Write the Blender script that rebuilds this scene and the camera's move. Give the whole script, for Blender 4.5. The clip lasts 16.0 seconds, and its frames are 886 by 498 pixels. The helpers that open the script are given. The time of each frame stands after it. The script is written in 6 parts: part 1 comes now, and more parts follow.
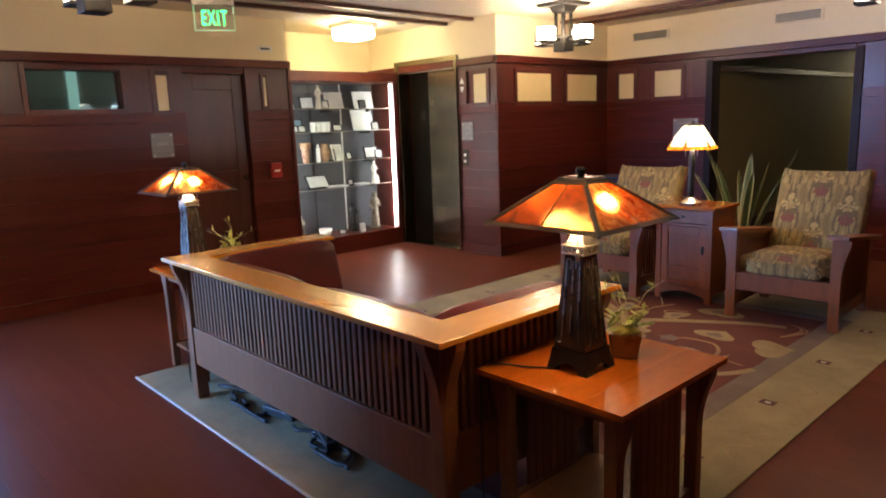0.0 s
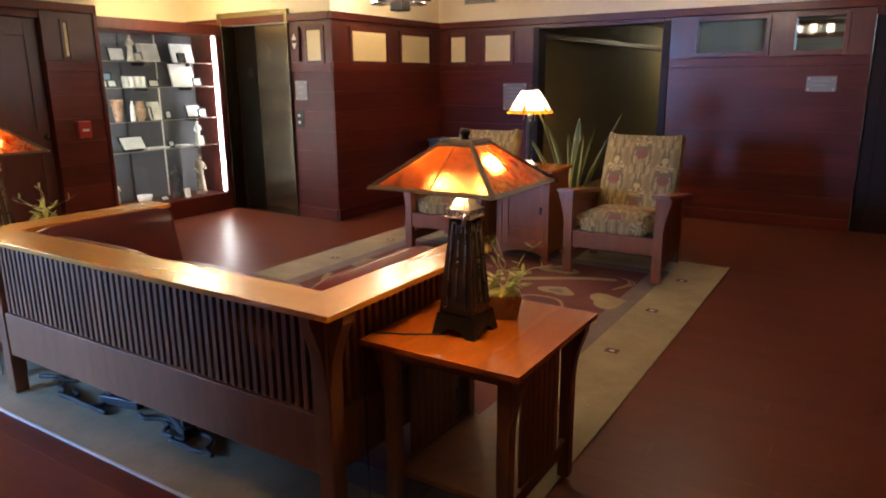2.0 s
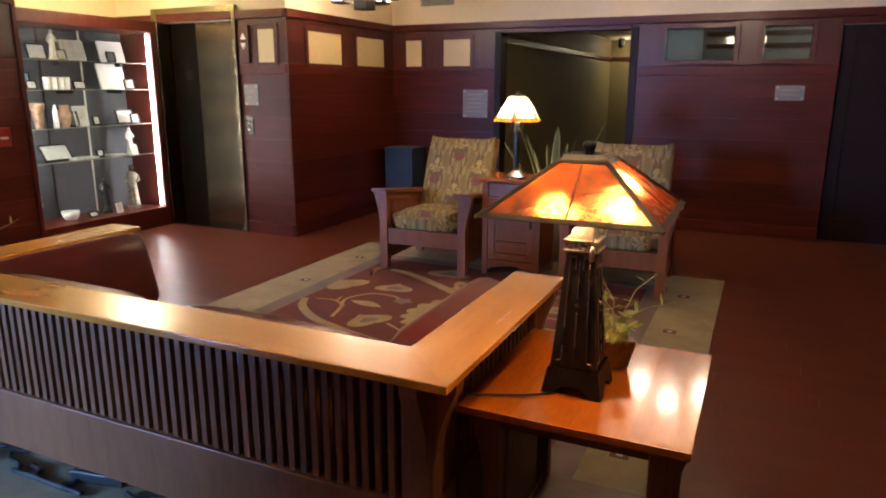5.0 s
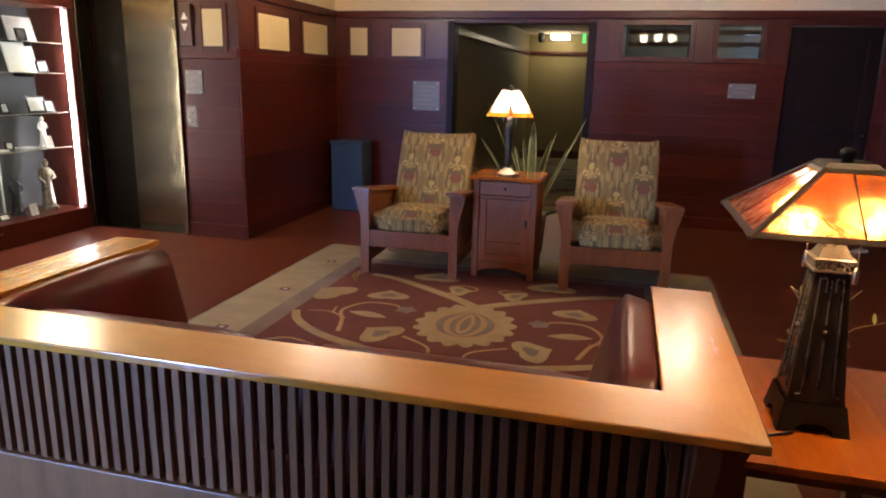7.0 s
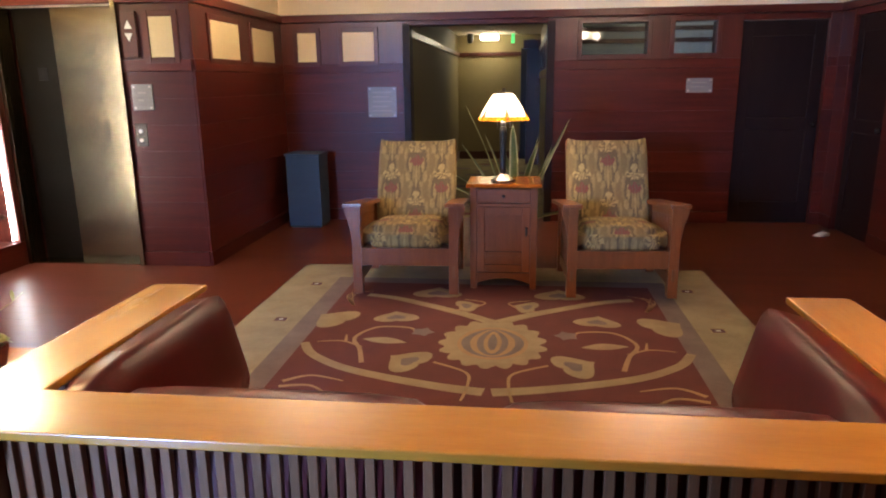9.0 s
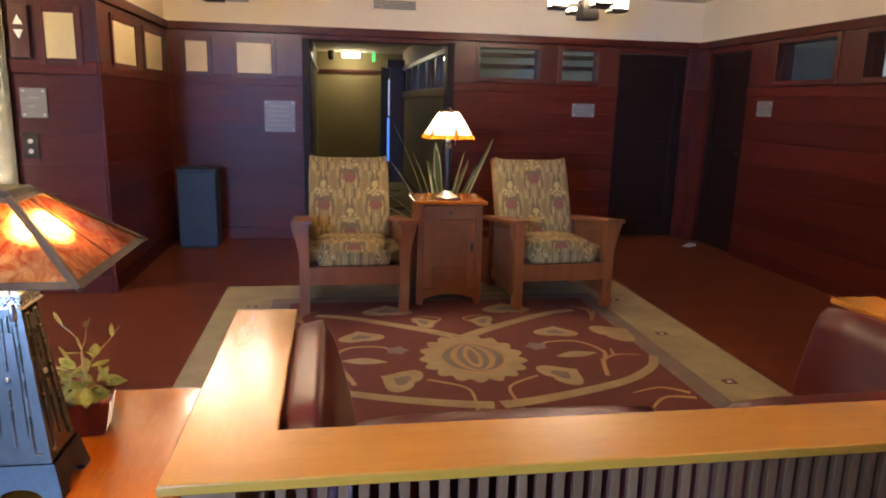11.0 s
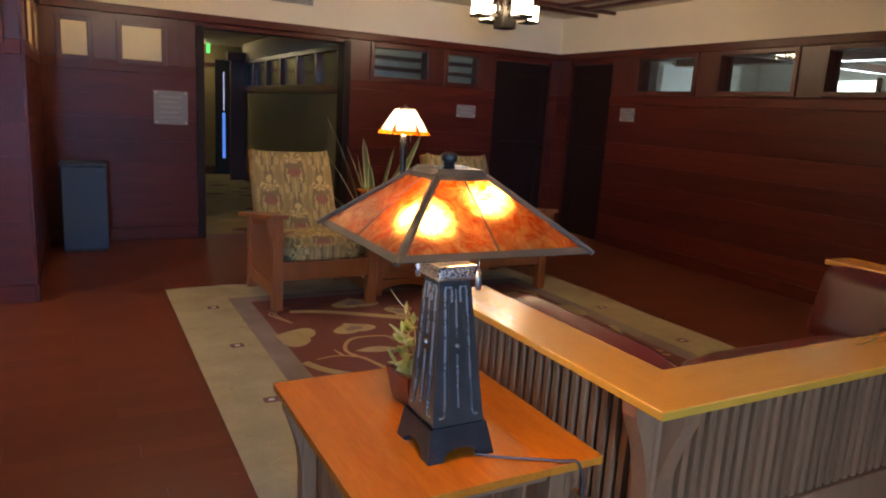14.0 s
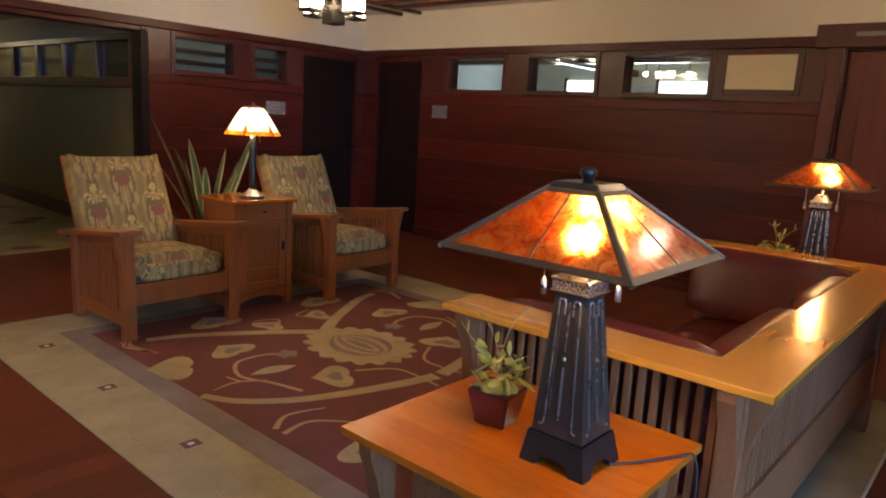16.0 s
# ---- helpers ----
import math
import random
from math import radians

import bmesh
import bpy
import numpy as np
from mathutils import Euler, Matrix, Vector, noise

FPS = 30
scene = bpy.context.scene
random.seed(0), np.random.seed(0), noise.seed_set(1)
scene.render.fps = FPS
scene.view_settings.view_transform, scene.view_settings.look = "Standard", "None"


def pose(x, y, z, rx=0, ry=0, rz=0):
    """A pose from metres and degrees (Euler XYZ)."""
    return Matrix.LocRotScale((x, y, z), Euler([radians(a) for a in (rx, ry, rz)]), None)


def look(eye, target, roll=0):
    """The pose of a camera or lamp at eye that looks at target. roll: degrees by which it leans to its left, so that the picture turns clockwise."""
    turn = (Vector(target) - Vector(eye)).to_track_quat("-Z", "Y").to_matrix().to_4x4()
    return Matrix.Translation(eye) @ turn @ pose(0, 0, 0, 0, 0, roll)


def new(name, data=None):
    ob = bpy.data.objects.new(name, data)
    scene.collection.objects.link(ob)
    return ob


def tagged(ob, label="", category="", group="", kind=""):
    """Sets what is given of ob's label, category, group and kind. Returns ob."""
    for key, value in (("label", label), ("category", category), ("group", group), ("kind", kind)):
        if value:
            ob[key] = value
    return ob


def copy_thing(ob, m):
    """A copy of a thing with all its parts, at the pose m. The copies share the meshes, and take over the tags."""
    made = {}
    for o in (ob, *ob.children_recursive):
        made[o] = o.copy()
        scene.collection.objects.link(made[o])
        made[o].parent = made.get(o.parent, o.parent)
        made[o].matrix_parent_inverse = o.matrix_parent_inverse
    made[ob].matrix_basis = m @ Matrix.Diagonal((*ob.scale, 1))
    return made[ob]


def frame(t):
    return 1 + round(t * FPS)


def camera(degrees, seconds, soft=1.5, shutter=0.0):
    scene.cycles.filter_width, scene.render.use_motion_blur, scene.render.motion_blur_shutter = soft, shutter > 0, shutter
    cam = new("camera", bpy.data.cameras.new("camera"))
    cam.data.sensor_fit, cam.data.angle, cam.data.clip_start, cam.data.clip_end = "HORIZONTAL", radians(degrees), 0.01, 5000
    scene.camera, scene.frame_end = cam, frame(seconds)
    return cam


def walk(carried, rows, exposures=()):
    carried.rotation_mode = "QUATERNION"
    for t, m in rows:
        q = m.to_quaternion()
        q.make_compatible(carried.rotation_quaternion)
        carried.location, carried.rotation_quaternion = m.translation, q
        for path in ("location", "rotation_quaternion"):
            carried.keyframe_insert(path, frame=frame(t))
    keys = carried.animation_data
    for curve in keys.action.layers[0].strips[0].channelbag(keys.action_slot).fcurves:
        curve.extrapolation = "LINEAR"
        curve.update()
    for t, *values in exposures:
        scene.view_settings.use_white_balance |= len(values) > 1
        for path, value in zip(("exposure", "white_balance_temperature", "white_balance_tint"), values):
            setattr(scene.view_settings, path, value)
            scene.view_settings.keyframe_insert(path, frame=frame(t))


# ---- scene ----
cam = camera(66.0, 16.0, 2.0)
PATH = [
    (0, (2.643, -1.323, 1.458), (1.194, 0.007, 1.095), -2.1),
    (0.5, (2.608, -1.276, 1.45), (1.22, 0.107, 1.049), -1.8),
    (1, (2.553, -1.304, 1.451), (1.279, 0.177, 1.019), -1.0),
    (1.5, (2.482, -1.343, 1.454), (1.333, 0.229, 0.997), -0.7),
    (2, (2.432, -1.378, 1.452), (1.394, 0.263, 0.972), -0.5),
    (2.5, (2.374, -1.403, 1.445), (1.416, 0.282, 0.951), -0.2),
    (3, (2.266, -1.372, 1.428), (1.269, 0.283, 0.91), -1.0),
    (3.5, (2.148, -1.306, 1.43), (1.167, 0.357, 0.909), -1.3),
    (4, (2.034, -1.289, 1.439), (1.13, 0.434, 0.974), -0.4),
    (6.5, (1.1, -1.203, 1.434), (0.459, 0.63, 0.953), 0.6),
    (7, (0.859, -1.234, 1.432), (0.373, 0.645, 0.95), 1.4),
    (7.5, (0.683, -1.205, 1.422), (0.276, 0.694, 0.944), 1.3),
    (8, (0.497, -1.124, 1.413), (0.153, 0.786, 0.93), 0.5),
    (8.5, (0.346, -1.099, 1.444), (0.057, 0.821, 0.963), -0.3),
    (11, (-0.748, -1.083, 1.435), (-0.431, 0.846, 1.015), 1.5),
    (11.5, (-0.990, -1.124, 1.424), (-0.488, 0.767, 1.014), 2.5),
    (12, (-1.191, -1.055, 1.385), (-0.597, 0.808, 0.968), 2.5),
    (12.5, (-1.364, -1.035, 1.386), (-0.654, 0.787, 0.966), 2.2),
    (13, (-1.59, -1.036, 1.405), (-0.743, 0.732, 1.007), 3.2),
    (13.5, (-1.844, -1.023, 1.396), (-0.857, 0.673, 1.01), 3.5),
    (14, (-2.058, -0.909, 1.365), (-1.125, 0.816, 0.972), 3.4),
    (14.5, (-2.22, -0.792, 1.375), (-1.189, 0.877, 0.982), 3.4),
    (15, (-2.422, -0.669, 1.393), (-1.217, 0.884, 1.021), 4.3),
    (15.5, (-2.565, -0.55, 1.397), (-1.203, 0.87, 1.034), 3.6),
    (16, (-2.624, -0.365, 1.362), (-1.134, 0.917, 0.991), 3.3),
]
EXPOSURES = [(0, 0.46, 6500, 12), (4, 0.45, 6700, 13), (6.5, 0.24, 6650, 14), (8.5, 0.68, 6550, 14), (11, 0.56, 6650, 11), (12.5, 0.33, 6850, 9), (13.5, 0.12, 7200, 9), (16, 0.14, 7200, 10)]
walk(cam, [(t, look(e, g, r)) for t, e, g, r in PATH], EXPOSURES)

# ---- light ----
world = bpy.data.worlds.new("world")
scene.world = world
world.use_nodes = True
sky = world.node_tree.nodes.new("ShaderNodeTexSky")
sky.sky_type, sky.sun_disc = "NISHITA", False
sky.sun_elevation, sky.sun_rotation = radians(35), radians(180)
world.node_tree.links.new(sky.outputs[0], world.node_tree.nodes["Background"].inputs[0])
world.node_tree.nodes["Background"].inputs[1].default_value = 0.06

WARM, DAY = (1.0, 0.72, 0.42), (0.22, 0.46, 1.0)


def point_lamp(name, place, watts, colour=WARM, radius=0.03):
    data = bpy.data.lights.new(name, "POINT")
    data.energy, data.color, data.shadow_soft_size = watts, colour, radius
    ob = new(name, data)
    ob.location = place
    return ob


def area_lamp(name, place, target, sx, sy, watts, colour, spread=180):
    data = bpy.data.lights.new(name, "AREA")
    data.shape, data.size, data.size_y, data.energy, data.color = "RECTANGLE", sx, sy, watts, colour
    data.spread = radians(spread)
    ob = new(name, data)
    ob.matrix_world = look(place, target)
    return ob


# ---- materials ----
def nodes_of(name):
    m = bpy.data.materials.new(name)
    m.use_nodes = True
    nt = m.node_tree
    return m, nt, nt.nodes["Principled BSDF"]


def node(nt, kind, **values):
    n = nt.nodes.new(kind)
    for key, value in values.items():
        if key in n.inputs:
            n.inputs[key].default_value = value
    return n


def surface(name, c1, c2, rough=0.5, scale=6.0, stretch=(1, 1, 1), bump=0.1, metal=0.0, spread=0.0, fine=60.0, detail=6.0, coat=0.0, rough_spread=0.12, lo=0.3, hi=0.7):
    """A surface of two colours in uneven grain, with fine relief, worn gloss and a tone of its own for each object."""
    m, nt, bsdf = nodes_of(name)
    link = nt.links.new
    tc, info = node(nt, "ShaderNodeTexCoord"), node(nt, "ShaderNodeObjectInfo")
    shift = node(nt, "ShaderNodeVectorMath")
    shift.operation = "MULTIPLY_ADD"
    shift.inputs[1].default_value = (37, 53, 71)
    link(info.outputs["Random"], shift.inputs[0])
    link(tc.outputs["Object"], shift.inputs[2])
    mp = node(nt, "ShaderNodeMapping")
    mp.inputs["Scale"].default_value = stretch
    link(shift.outputs[0], mp.inputs["Vector"])
    big = node(nt, "ShaderNodeTexNoise", Scale=scale, Detail=detail, Roughness=0.62)
    small = node(nt, "ShaderNodeTexNoise", Scale=fine, Detail=3.0)
    link(mp.outputs[0], big.inputs["Vector"])
    link(mp.outputs[0], small.inputs["Vector"])
    ramp = node(nt, "ShaderNodeValToRGB")
    ramp.color_ramp.elements[0].position, ramp.color_ramp.elements[0].color = lo, (*c1, 1)
    ramp.color_ramp.elements[1].position, ramp.color_ramp.elements[1].color = hi, (*c2, 1)
    mixed = node(nt, "ShaderNodeMath")
    mixed.operation = "MULTIPLY_ADD"
    mixed.inputs[1].default_value = 0.35
    link(small.outputs["Fac"], mixed.inputs[0])
    scaled = node(nt, "ShaderNodeMath")
    scaled.operation = "MULTIPLY"
    scaled.inputs[1].default_value = 0.65
    link(big.outputs["Fac"], scaled.inputs[0])
    link(scaled.outputs[0], mixed.inputs[2])
    link(mixed.outputs[0], ramp.inputs["Fac"])
    colour = ramp.outputs["Color"]
    if spread:
        hsv = node(nt, "ShaderNodeHueSaturation")
        tone = node(nt, "ShaderNodeMapRange")
        tone.inputs["To Min"].default_value, tone.inputs["To Max"].default_value = 1 - spread, 1 + spread
        link(info.outputs["Random"], tone.inputs["Value"])
        link(tone.outputs[0], hsv.inputs["Value"])
        link(colour, hsv.inputs["Color"])
        colour = hsv.outputs["Color"]
    link(colour, bsdf.inputs["Base Color"])
    rr = node(nt, "ShaderNodeMapRange")
    rr.inputs["To Min"].default_value, rr.inputs["To Max"].default_value = max(rough - rough_spread, 0.03), min(rough + rough_spread, 1)
    link(big.outputs["Fac"], rr.inputs["Value"])
    link(rr.outputs[0], bsdf.inputs["Roughness"])
    bsdf.inputs["Metallic"].default_value = metal
    bsdf.inputs["Coat Weight"].default_value = coat
    bsdf.inputs["Coat Roughness"].default_value = 0.09
    if bump:
        bp = node(nt, "ShaderNodeBump", Strength=bump, Distance=0.004)
        link(mixed.outputs[0], bp.inputs["Height"])
        link(bp.outputs[0], bsdf.inputs["Normal"])
    return m


def glowing(name, colour, strength):
    m, nt, bsdf = nodes_of(name)
    bsdf.inputs["Base Color"].default_value = (*colour, 1)
    bsdf.inputs["Emission Color"].default_value = (*colour, 1)
    bsdf.inputs["Emission Strength"].default_value = strength
    return m


def sheen(nt, most):
    """How strongly a sheet shines: little face on, more at a slant."""
    lw = node(nt, "ShaderNodeLayerWeight", Blend=0.5)
    p = node(nt, "ShaderNodeMath")
    p.operation = "POWER"
    p.inputs[1].default_value = 4.0
    nt.links.new(lw.outputs["Facing"], p.inputs[0])
    s = node(nt, "ShaderNodeMath")
    s.operation = "MULTIPLY_ADD"
    s.inputs[1].default_value, s.inputs[2].default_value = most, 0.045
    nt.links.new(p.outputs[0], s.inputs[0])
    return s.outputs[0]


def mica(name, c1, c2, scale=9.0, strength=1.0, see=0.0):
    """Thin glowing sheet of mica or art glass: light passes through it, and it shines on the outside."""
    m, nt, bsdf = nodes_of(name)
    link = nt.links.new
    tc = node(nt, "ShaderNodeTexCoord")
    noise_a = node(nt, "ShaderNodeTexNoise", Scale=scale, Detail=5.0, Roughness=0.65, Distortion=0.8)
    link(tc.outputs["Object"], noise_a.inputs["Vector"])
    ramp = node(nt, "ShaderNodeValToRGB")
    ramp.color_ramp.elements[0].position, ramp.color_ramp.elements[0].color = 0.35, (*c1, 1)
    ramp.color_ramp.elements[1].position, ramp.color_ramp.elements[1].color = 0.66, (*c2, 1)
    link(noise_a.outputs["Fac"], ramp.inputs["Fac"])
    tr = node(nt, "ShaderNodeBsdfTranslucent")
    link(ramp.outputs[0], tr.inputs["Color"])
    link(ramp.outputs[0], bsdf.inputs["Base Color"])
    bsdf.inputs["Roughness"].default_value = 0.12
    mix = node(nt, "ShaderNodeMixShader")
    mix.inputs[0].default_value = strength
    link(bsdf.outputs[0], mix.inputs[1])
    link(tr.outputs[0], mix.inputs[2])
    body = mix.outputs[0]
    if see:
        # the sheet is a little clear, so that the bulb behind it shows
        clear = node(nt, "ShaderNodeBsdfRefraction", Roughness=0.66, IOR=1.45)
        blotch = node(nt, "ShaderNodeTexNoise", Scale=21.0, Detail=5.0, Roughness=0.7, Distortion=1.2)
        link(tc.outputs["Object"], blotch.inputs["Vector"])
        tint = node(nt, "ShaderNodeValToRGB")
        tint.color_ramp.elements[0].position, tint.color_ramp.elements[0].color = 0.38, (0.42, 0.07, 0.006, 1)
        tint.color_ramp.elements[1].position, tint.color_ramp.elements[1].color = 0.62, (1.0, 0.72, 0.26, 1)
        link(blotch.outputs["Fac"], tint.inputs["Fac"])
        link(tint.outputs[0], clear.inputs[0])
        through_mix = node(nt, "ShaderNodeMixShader")
        through_mix.inputs[0].default_value = see
        link(body, through_mix.inputs[1])
        link(clear.outputs[0], through_mix.inputs[2])
        body = through_mix.outputs[0]
    gloss = node(nt, "ShaderNodeBsdfGlossy", Roughness=0.1)
    mix2 = node(nt, "ShaderNodeMixShader")
    link(sheen(nt, 0.5), mix2.inputs[0])
    link(body, mix2.inputs[1])
    link(gloss.outputs[0], mix2.inputs[2])
    link(mix2.outputs[0], nt.nodes["Material Output"].inputs["Surface"])
    return m


def glass(name, tint=(1, 1, 1), rough=0.0):
    m, nt, bsdf = nodes_of(name)
    link = nt.links.new
    clear = node(nt, "ShaderNodeBsdfTransparent")
    clear.inputs[0].default_value = (*tint, 1)
    gloss = node(nt, "ShaderNodeBsdfGlossy", Roughness=0.03 + rough)
    mix = node(nt, "ShaderNodeMixShader")
    link(sheen(nt, 0.8), mix.inputs[0])
    link(clear.outputs[0], mix.inputs[1])
    link(gloss.outputs[0], mix.inputs[2])
    link(mix.outputs[0], nt.nodes["Material Output"].inputs["Surface"])
    return m


WALL_WOOD = surface("stained_wall_wood", (0.050, 0.0072, 0.0048), (0.108, 0.0175, 0.0105), 0.35, 3.0, (0.5, 0.5, 7), 0.06, spread=0.22, fine=40)
WALL_WOOD_V = surface("stained_trim_wood", (0.048, 0.0085, 0.006), (0.100, 0.019, 0.0115), 0.34, 3.0, (6, 6, 0.5), 0.12, spread=0.15, fine=40)
DOOR_WOOD = surface("dark_door_wood", (0.046, 0.0115, 0.008), (0.092, 0.0225, 0.013), 0.35, 3.0, (6, 6, 0.5), 0.1, spread=0.1)
FLOOR_WOOD = surface("floor_wood", (0.100, 0.0245, 0.0135), (0.124, 0.032, 0.0175), 0.35, 2.0, (0.7, 5, 1), 0.0, spread=0.09, fine=30, rough_spread=0.015)
WALL_WOOD.node_tree.nodes["Principled BSDF"].inputs["Specular IOR Level"].default_value = 0.30
FLOOR_WOOD.node_tree.nodes["Principled BSDF"].inputs["Specular IOR Level"].default_value = 0.12
OAK = surface("honey_oak", (0.46, 0.178, 0.016), (0.58, 0.245, 0.029), 0.26, 1.4, (0.8, 7, 7), 0.012, fine=22, rough_spread=0.05, coat=0.9)
OAK_Y = surface("honey_oak_lengthwise", (0.46, 0.178, 0.016), (0.58, 0.245, 0.029), 0.26, 1.4, (7, 0.8, 7), 0.012, fine=22, rough_spread=0.05, coat=0.9)
OAK_DARK = surface("brown_oak", (0.136, 0.051, 0.0195), (0.255, 0.099, 0.039), 0.42, 2.5, (8, 8, 0.9), 0.1, spread=0.12, fine=30)
for m in (OAK, OAK_Y):
    m.node_tree.nodes["Principled BSDF"].inputs["Coat Roughness"].default_value = 0.19
    m.node_tree.nodes["Principled BSDF"].inputs["Coat IOR"].default_value = 1.7
TABLE_TOP = surface("cherry_table_top", (0.34, 0.074, 0.0065), (0.50, 0.140, 0.012), 0.17, 2.2, (6, 0.8, 6), 0.01, fine=24, rough_spread=0.05, coat=0.6, spread=0.2)
CHAIR_OAK = surface("orange_oak", (0.155, 0.041, 0.0105), (0.265, 0.080, 0.021), 0.36, 2.5, (8, 8, 0.9), 0.08, spread=0.1, fine=30)
LEATHER = surface("oxblood_leather", (0.062, 0.0060, 0.0062), (0.112, 0.0125, 0.0105), 0.30, 5.0, (1, 1, 1), 0.05, fine=140, rough_spread=0.05, spread=0.06)
CREAM = surface("cream_wall_paint", (0.78, 0.67, 0.47), (0.84, 0.73, 0.52), 0.75, 1.5, (1, 1, 1), 0.06, fine=90)
CEIL_PAINT = surface("cream_ceiling_paint", (0.76, 0.67, 0.51), (0.82, 0.73, 0.56), 0.8, 1.2, (1, 1, 1), 0.06, fine=90)
PANEL_CREAM = surface("cream_glass_panel", (0.62, 0.50, 0.26), (0.70, 0.58, 0.33), 0.35, 2.0, (1, 1, 1), 0.03, fine=60)
OLIVE = surface("olive_wall_paint", (0.19, 0.15, 0.062), (0.24, 0.19, 0.085), 0.7, 2.0, (1, 1, 1), 0.06, fine=80)
CARPET = surface("patterned_carpet", (0.16, 0.13, 0.055), (0.30, 0.25, 0.12), 0.95, 3.0, (1, 1, 1), 0.3, fine=120)
STEEL = surface("bronze_steel", (0.15, 0.122, 0.078), (0.27, 0.225, 0.15), 0.24, 1.6, (0.5, 0.5, 2.4), 0.0, metal=1.0, fine=60, rough_spread=0.08)
BLACK_IRON = surface("black_iron", (0.02, 0.018, 0.017), (0.045, 0.04, 0.035), 0.42, 30, (1, 1, 1), 0.5, metal=0.6, fine=150)
LAMP_BODY = surface("dark_bronze_glaze", (0.070, 0.055, 0.044), (0.120, 0.098, 0.080), 0.26, 5, (1, 1, 0.5), 0.04, metal=0.65, fine=40, rough_spread=0.05)
RIB = surface("worn_raised_line", (0.20, 0.175, 0.15), (0.30, 0.27, 0.235), 0.28, 20, metal=0.8)
COLLAR = surface("pierced_pewter_band", (0.03, 0.027, 0.024), (0.62, 0.57, 0.5), 0.32, 210, (1, 1, 1), 0.8, metal=0.9, fine=320, detail=1.0, lo=0.44, hi=0.54)
PEWTER = surface("pewter", (0.45, 0.41, 0.36), (0.62, 0.57, 0.5), 0.3, 40, (1, 1, 1), 0.6, metal=1.0, fine=160)
BRASS = surface("aged_bronze_strip", (0.062, 0.043, 0.027), (0.105, 0.073, 0.046), 0.45, 20, (1, 1, 1), 0.15, metal=0.35)
LAMP_MICA = mica("amber_mica", (0.04, 0.0022, 0.0002), (0.34, 0.052, 0.003), 11.0, 0.94, 0.66)
WHITE_GLASS = mica("white_art_glass", (0.30, 0.27, 0.22), (0.52, 0.48, 0.41), 14.0, 0.85)
AMBER_GLASS = mica("amber_art_glass", (0.34, 0.055, 0.003), (0.62, 0.22, 0.012), 30.0, 0.85)
LANTERN_GLASS = glowing("lit_lantern_glass", (1.0, 0.78, 0.54), 40.0)
PANE = glass("window_pane", (0.82, 0.88, 0.88))
CLEAR = glass("clear_glass", (0.93, 0.97, 0.95))
SHADED_STEEL = surface("shaded_leaf_steel", (0.030, 0.026, 0.020), (0.040, 0.034, 0.026), 0.35, 1.2, (0.6, 0.6, 3), 0.0, metal=1.0)
CASE_BACK = surface("grey_case_lining", (0.055, 0.055, 0.062), (0.085, 0.085, 0.093), 0.7, 2.0, (1, 1, 1), 0.05)
LED = glowing("white_led_strip", (1.0, 0.95, 0.99), 118.0)
GREY_PLATE = surface("brushed_grey_plaque", (0.16, 0.15, 0.15), (0.23, 0.22, 0.215), 0.35, 5, (1, 1, 8), 0.03)
PLATE_INK = surface("etched_grey_lettering", (0.24, 0.225, 0.21), (0.30, 0.28, 0.26), 0.5, 5)
DARK_INK = surface("dark_ink", (0.05, 0.05, 0.05), (0.09, 0.09, 0.09), 0.6)
WHITE_PLASTIC = surface("white_plastic", (0.7, 0.69, 0.66), (0.8, 0.79, 0.76), 0.4, 8)
RED_PLASTIC = surface("red_plastic", (0.27, 0.016, 0.012), (0.34, 0.026, 0.018), 0.35, 8)
EXIT_GREEN = glowing("green_exit_letters", (0.02, 1.0, 0.22), 3.0)
EXIT_EDGE = glowing("pale_green_edge", (0.45, 1.0, 0.62), 0.8)
BIN_BLUE = surface("slate_blue_metal", (0.024, 0.048, 0.085), (0.036, 0.066, 0.11), 0.55, 4, (1, 1, 3), 0.05)
VENT_GREY = surface("grey_grille", (0.26, 0.23, 0.18), (0.34, 0.30, 0.23), 0.5, 10)
RUG_RED = surface("red_wool", (0.088, 0.018, 0.015), (0.15, 0.034, 0.027), 0.95, 7, (1, 1, 1), 0.5, fine=220)
RUG_BEIGE = surface("beige_wool", (0.19, 0.15, 0.085), (0.37, 0.30, 0.18), 0.95, 4, (1, 1, 1), 0.5, fine=220)
RUG_OLIVE = surface("khaki_wool", (0.22, 0.155, 0.080), (0.38, 0.29, 0.16), 0.95, 6, (1, 1, 1), 0.5, fine=220)
RUG_MAUVE = surface("mauve_grey_wool", (0.12, 0.080, 0.074), (0.22, 0.165, 0.145), 0.95, 5, (1, 1, 1), 0.5, fine=220)
RUG_STUD = surface("plum_wool", (0.085, 0.030, 0.040), (0.13, 0.05, 0.06), 0.95, 20, (1, 1, 1), 0.5, fine=220)
RUG_LIT_EDGE_STUD = surface("lit_edge_and_stud_wool", (0.42, 0.40, 0.37), (0.55, 0.53, 0.49), 0.9, 30, (1, 1, 1), 0.4)
RUG_GOLD = surface("gold_wool", (0.29, 0.165, 0.075), (0.40, 0.25, 0.12), 0.95, 8, (1, 1, 1), 0.5, fine=220)
LEAF = surface("striped_leaf", (0.06, 0.11, 0.04), (0.20, 0.26, 0.11), 0.4, 9, (3, 3, 1), 0.1, spread=0.2)
LEAF_EDGE = surface("pale_leaf_edge", (0.50, 0.50, 0.26), (0.62, 0.60, 0.36), 0.45, 12)
SMALL_LEAF = surface("light_green_leaf", (0.26, 0.34, 0.06), (0.66, 0.68, 0.30), 0.45, 30, (1, 1, 1), 0.1, spread=0.2)
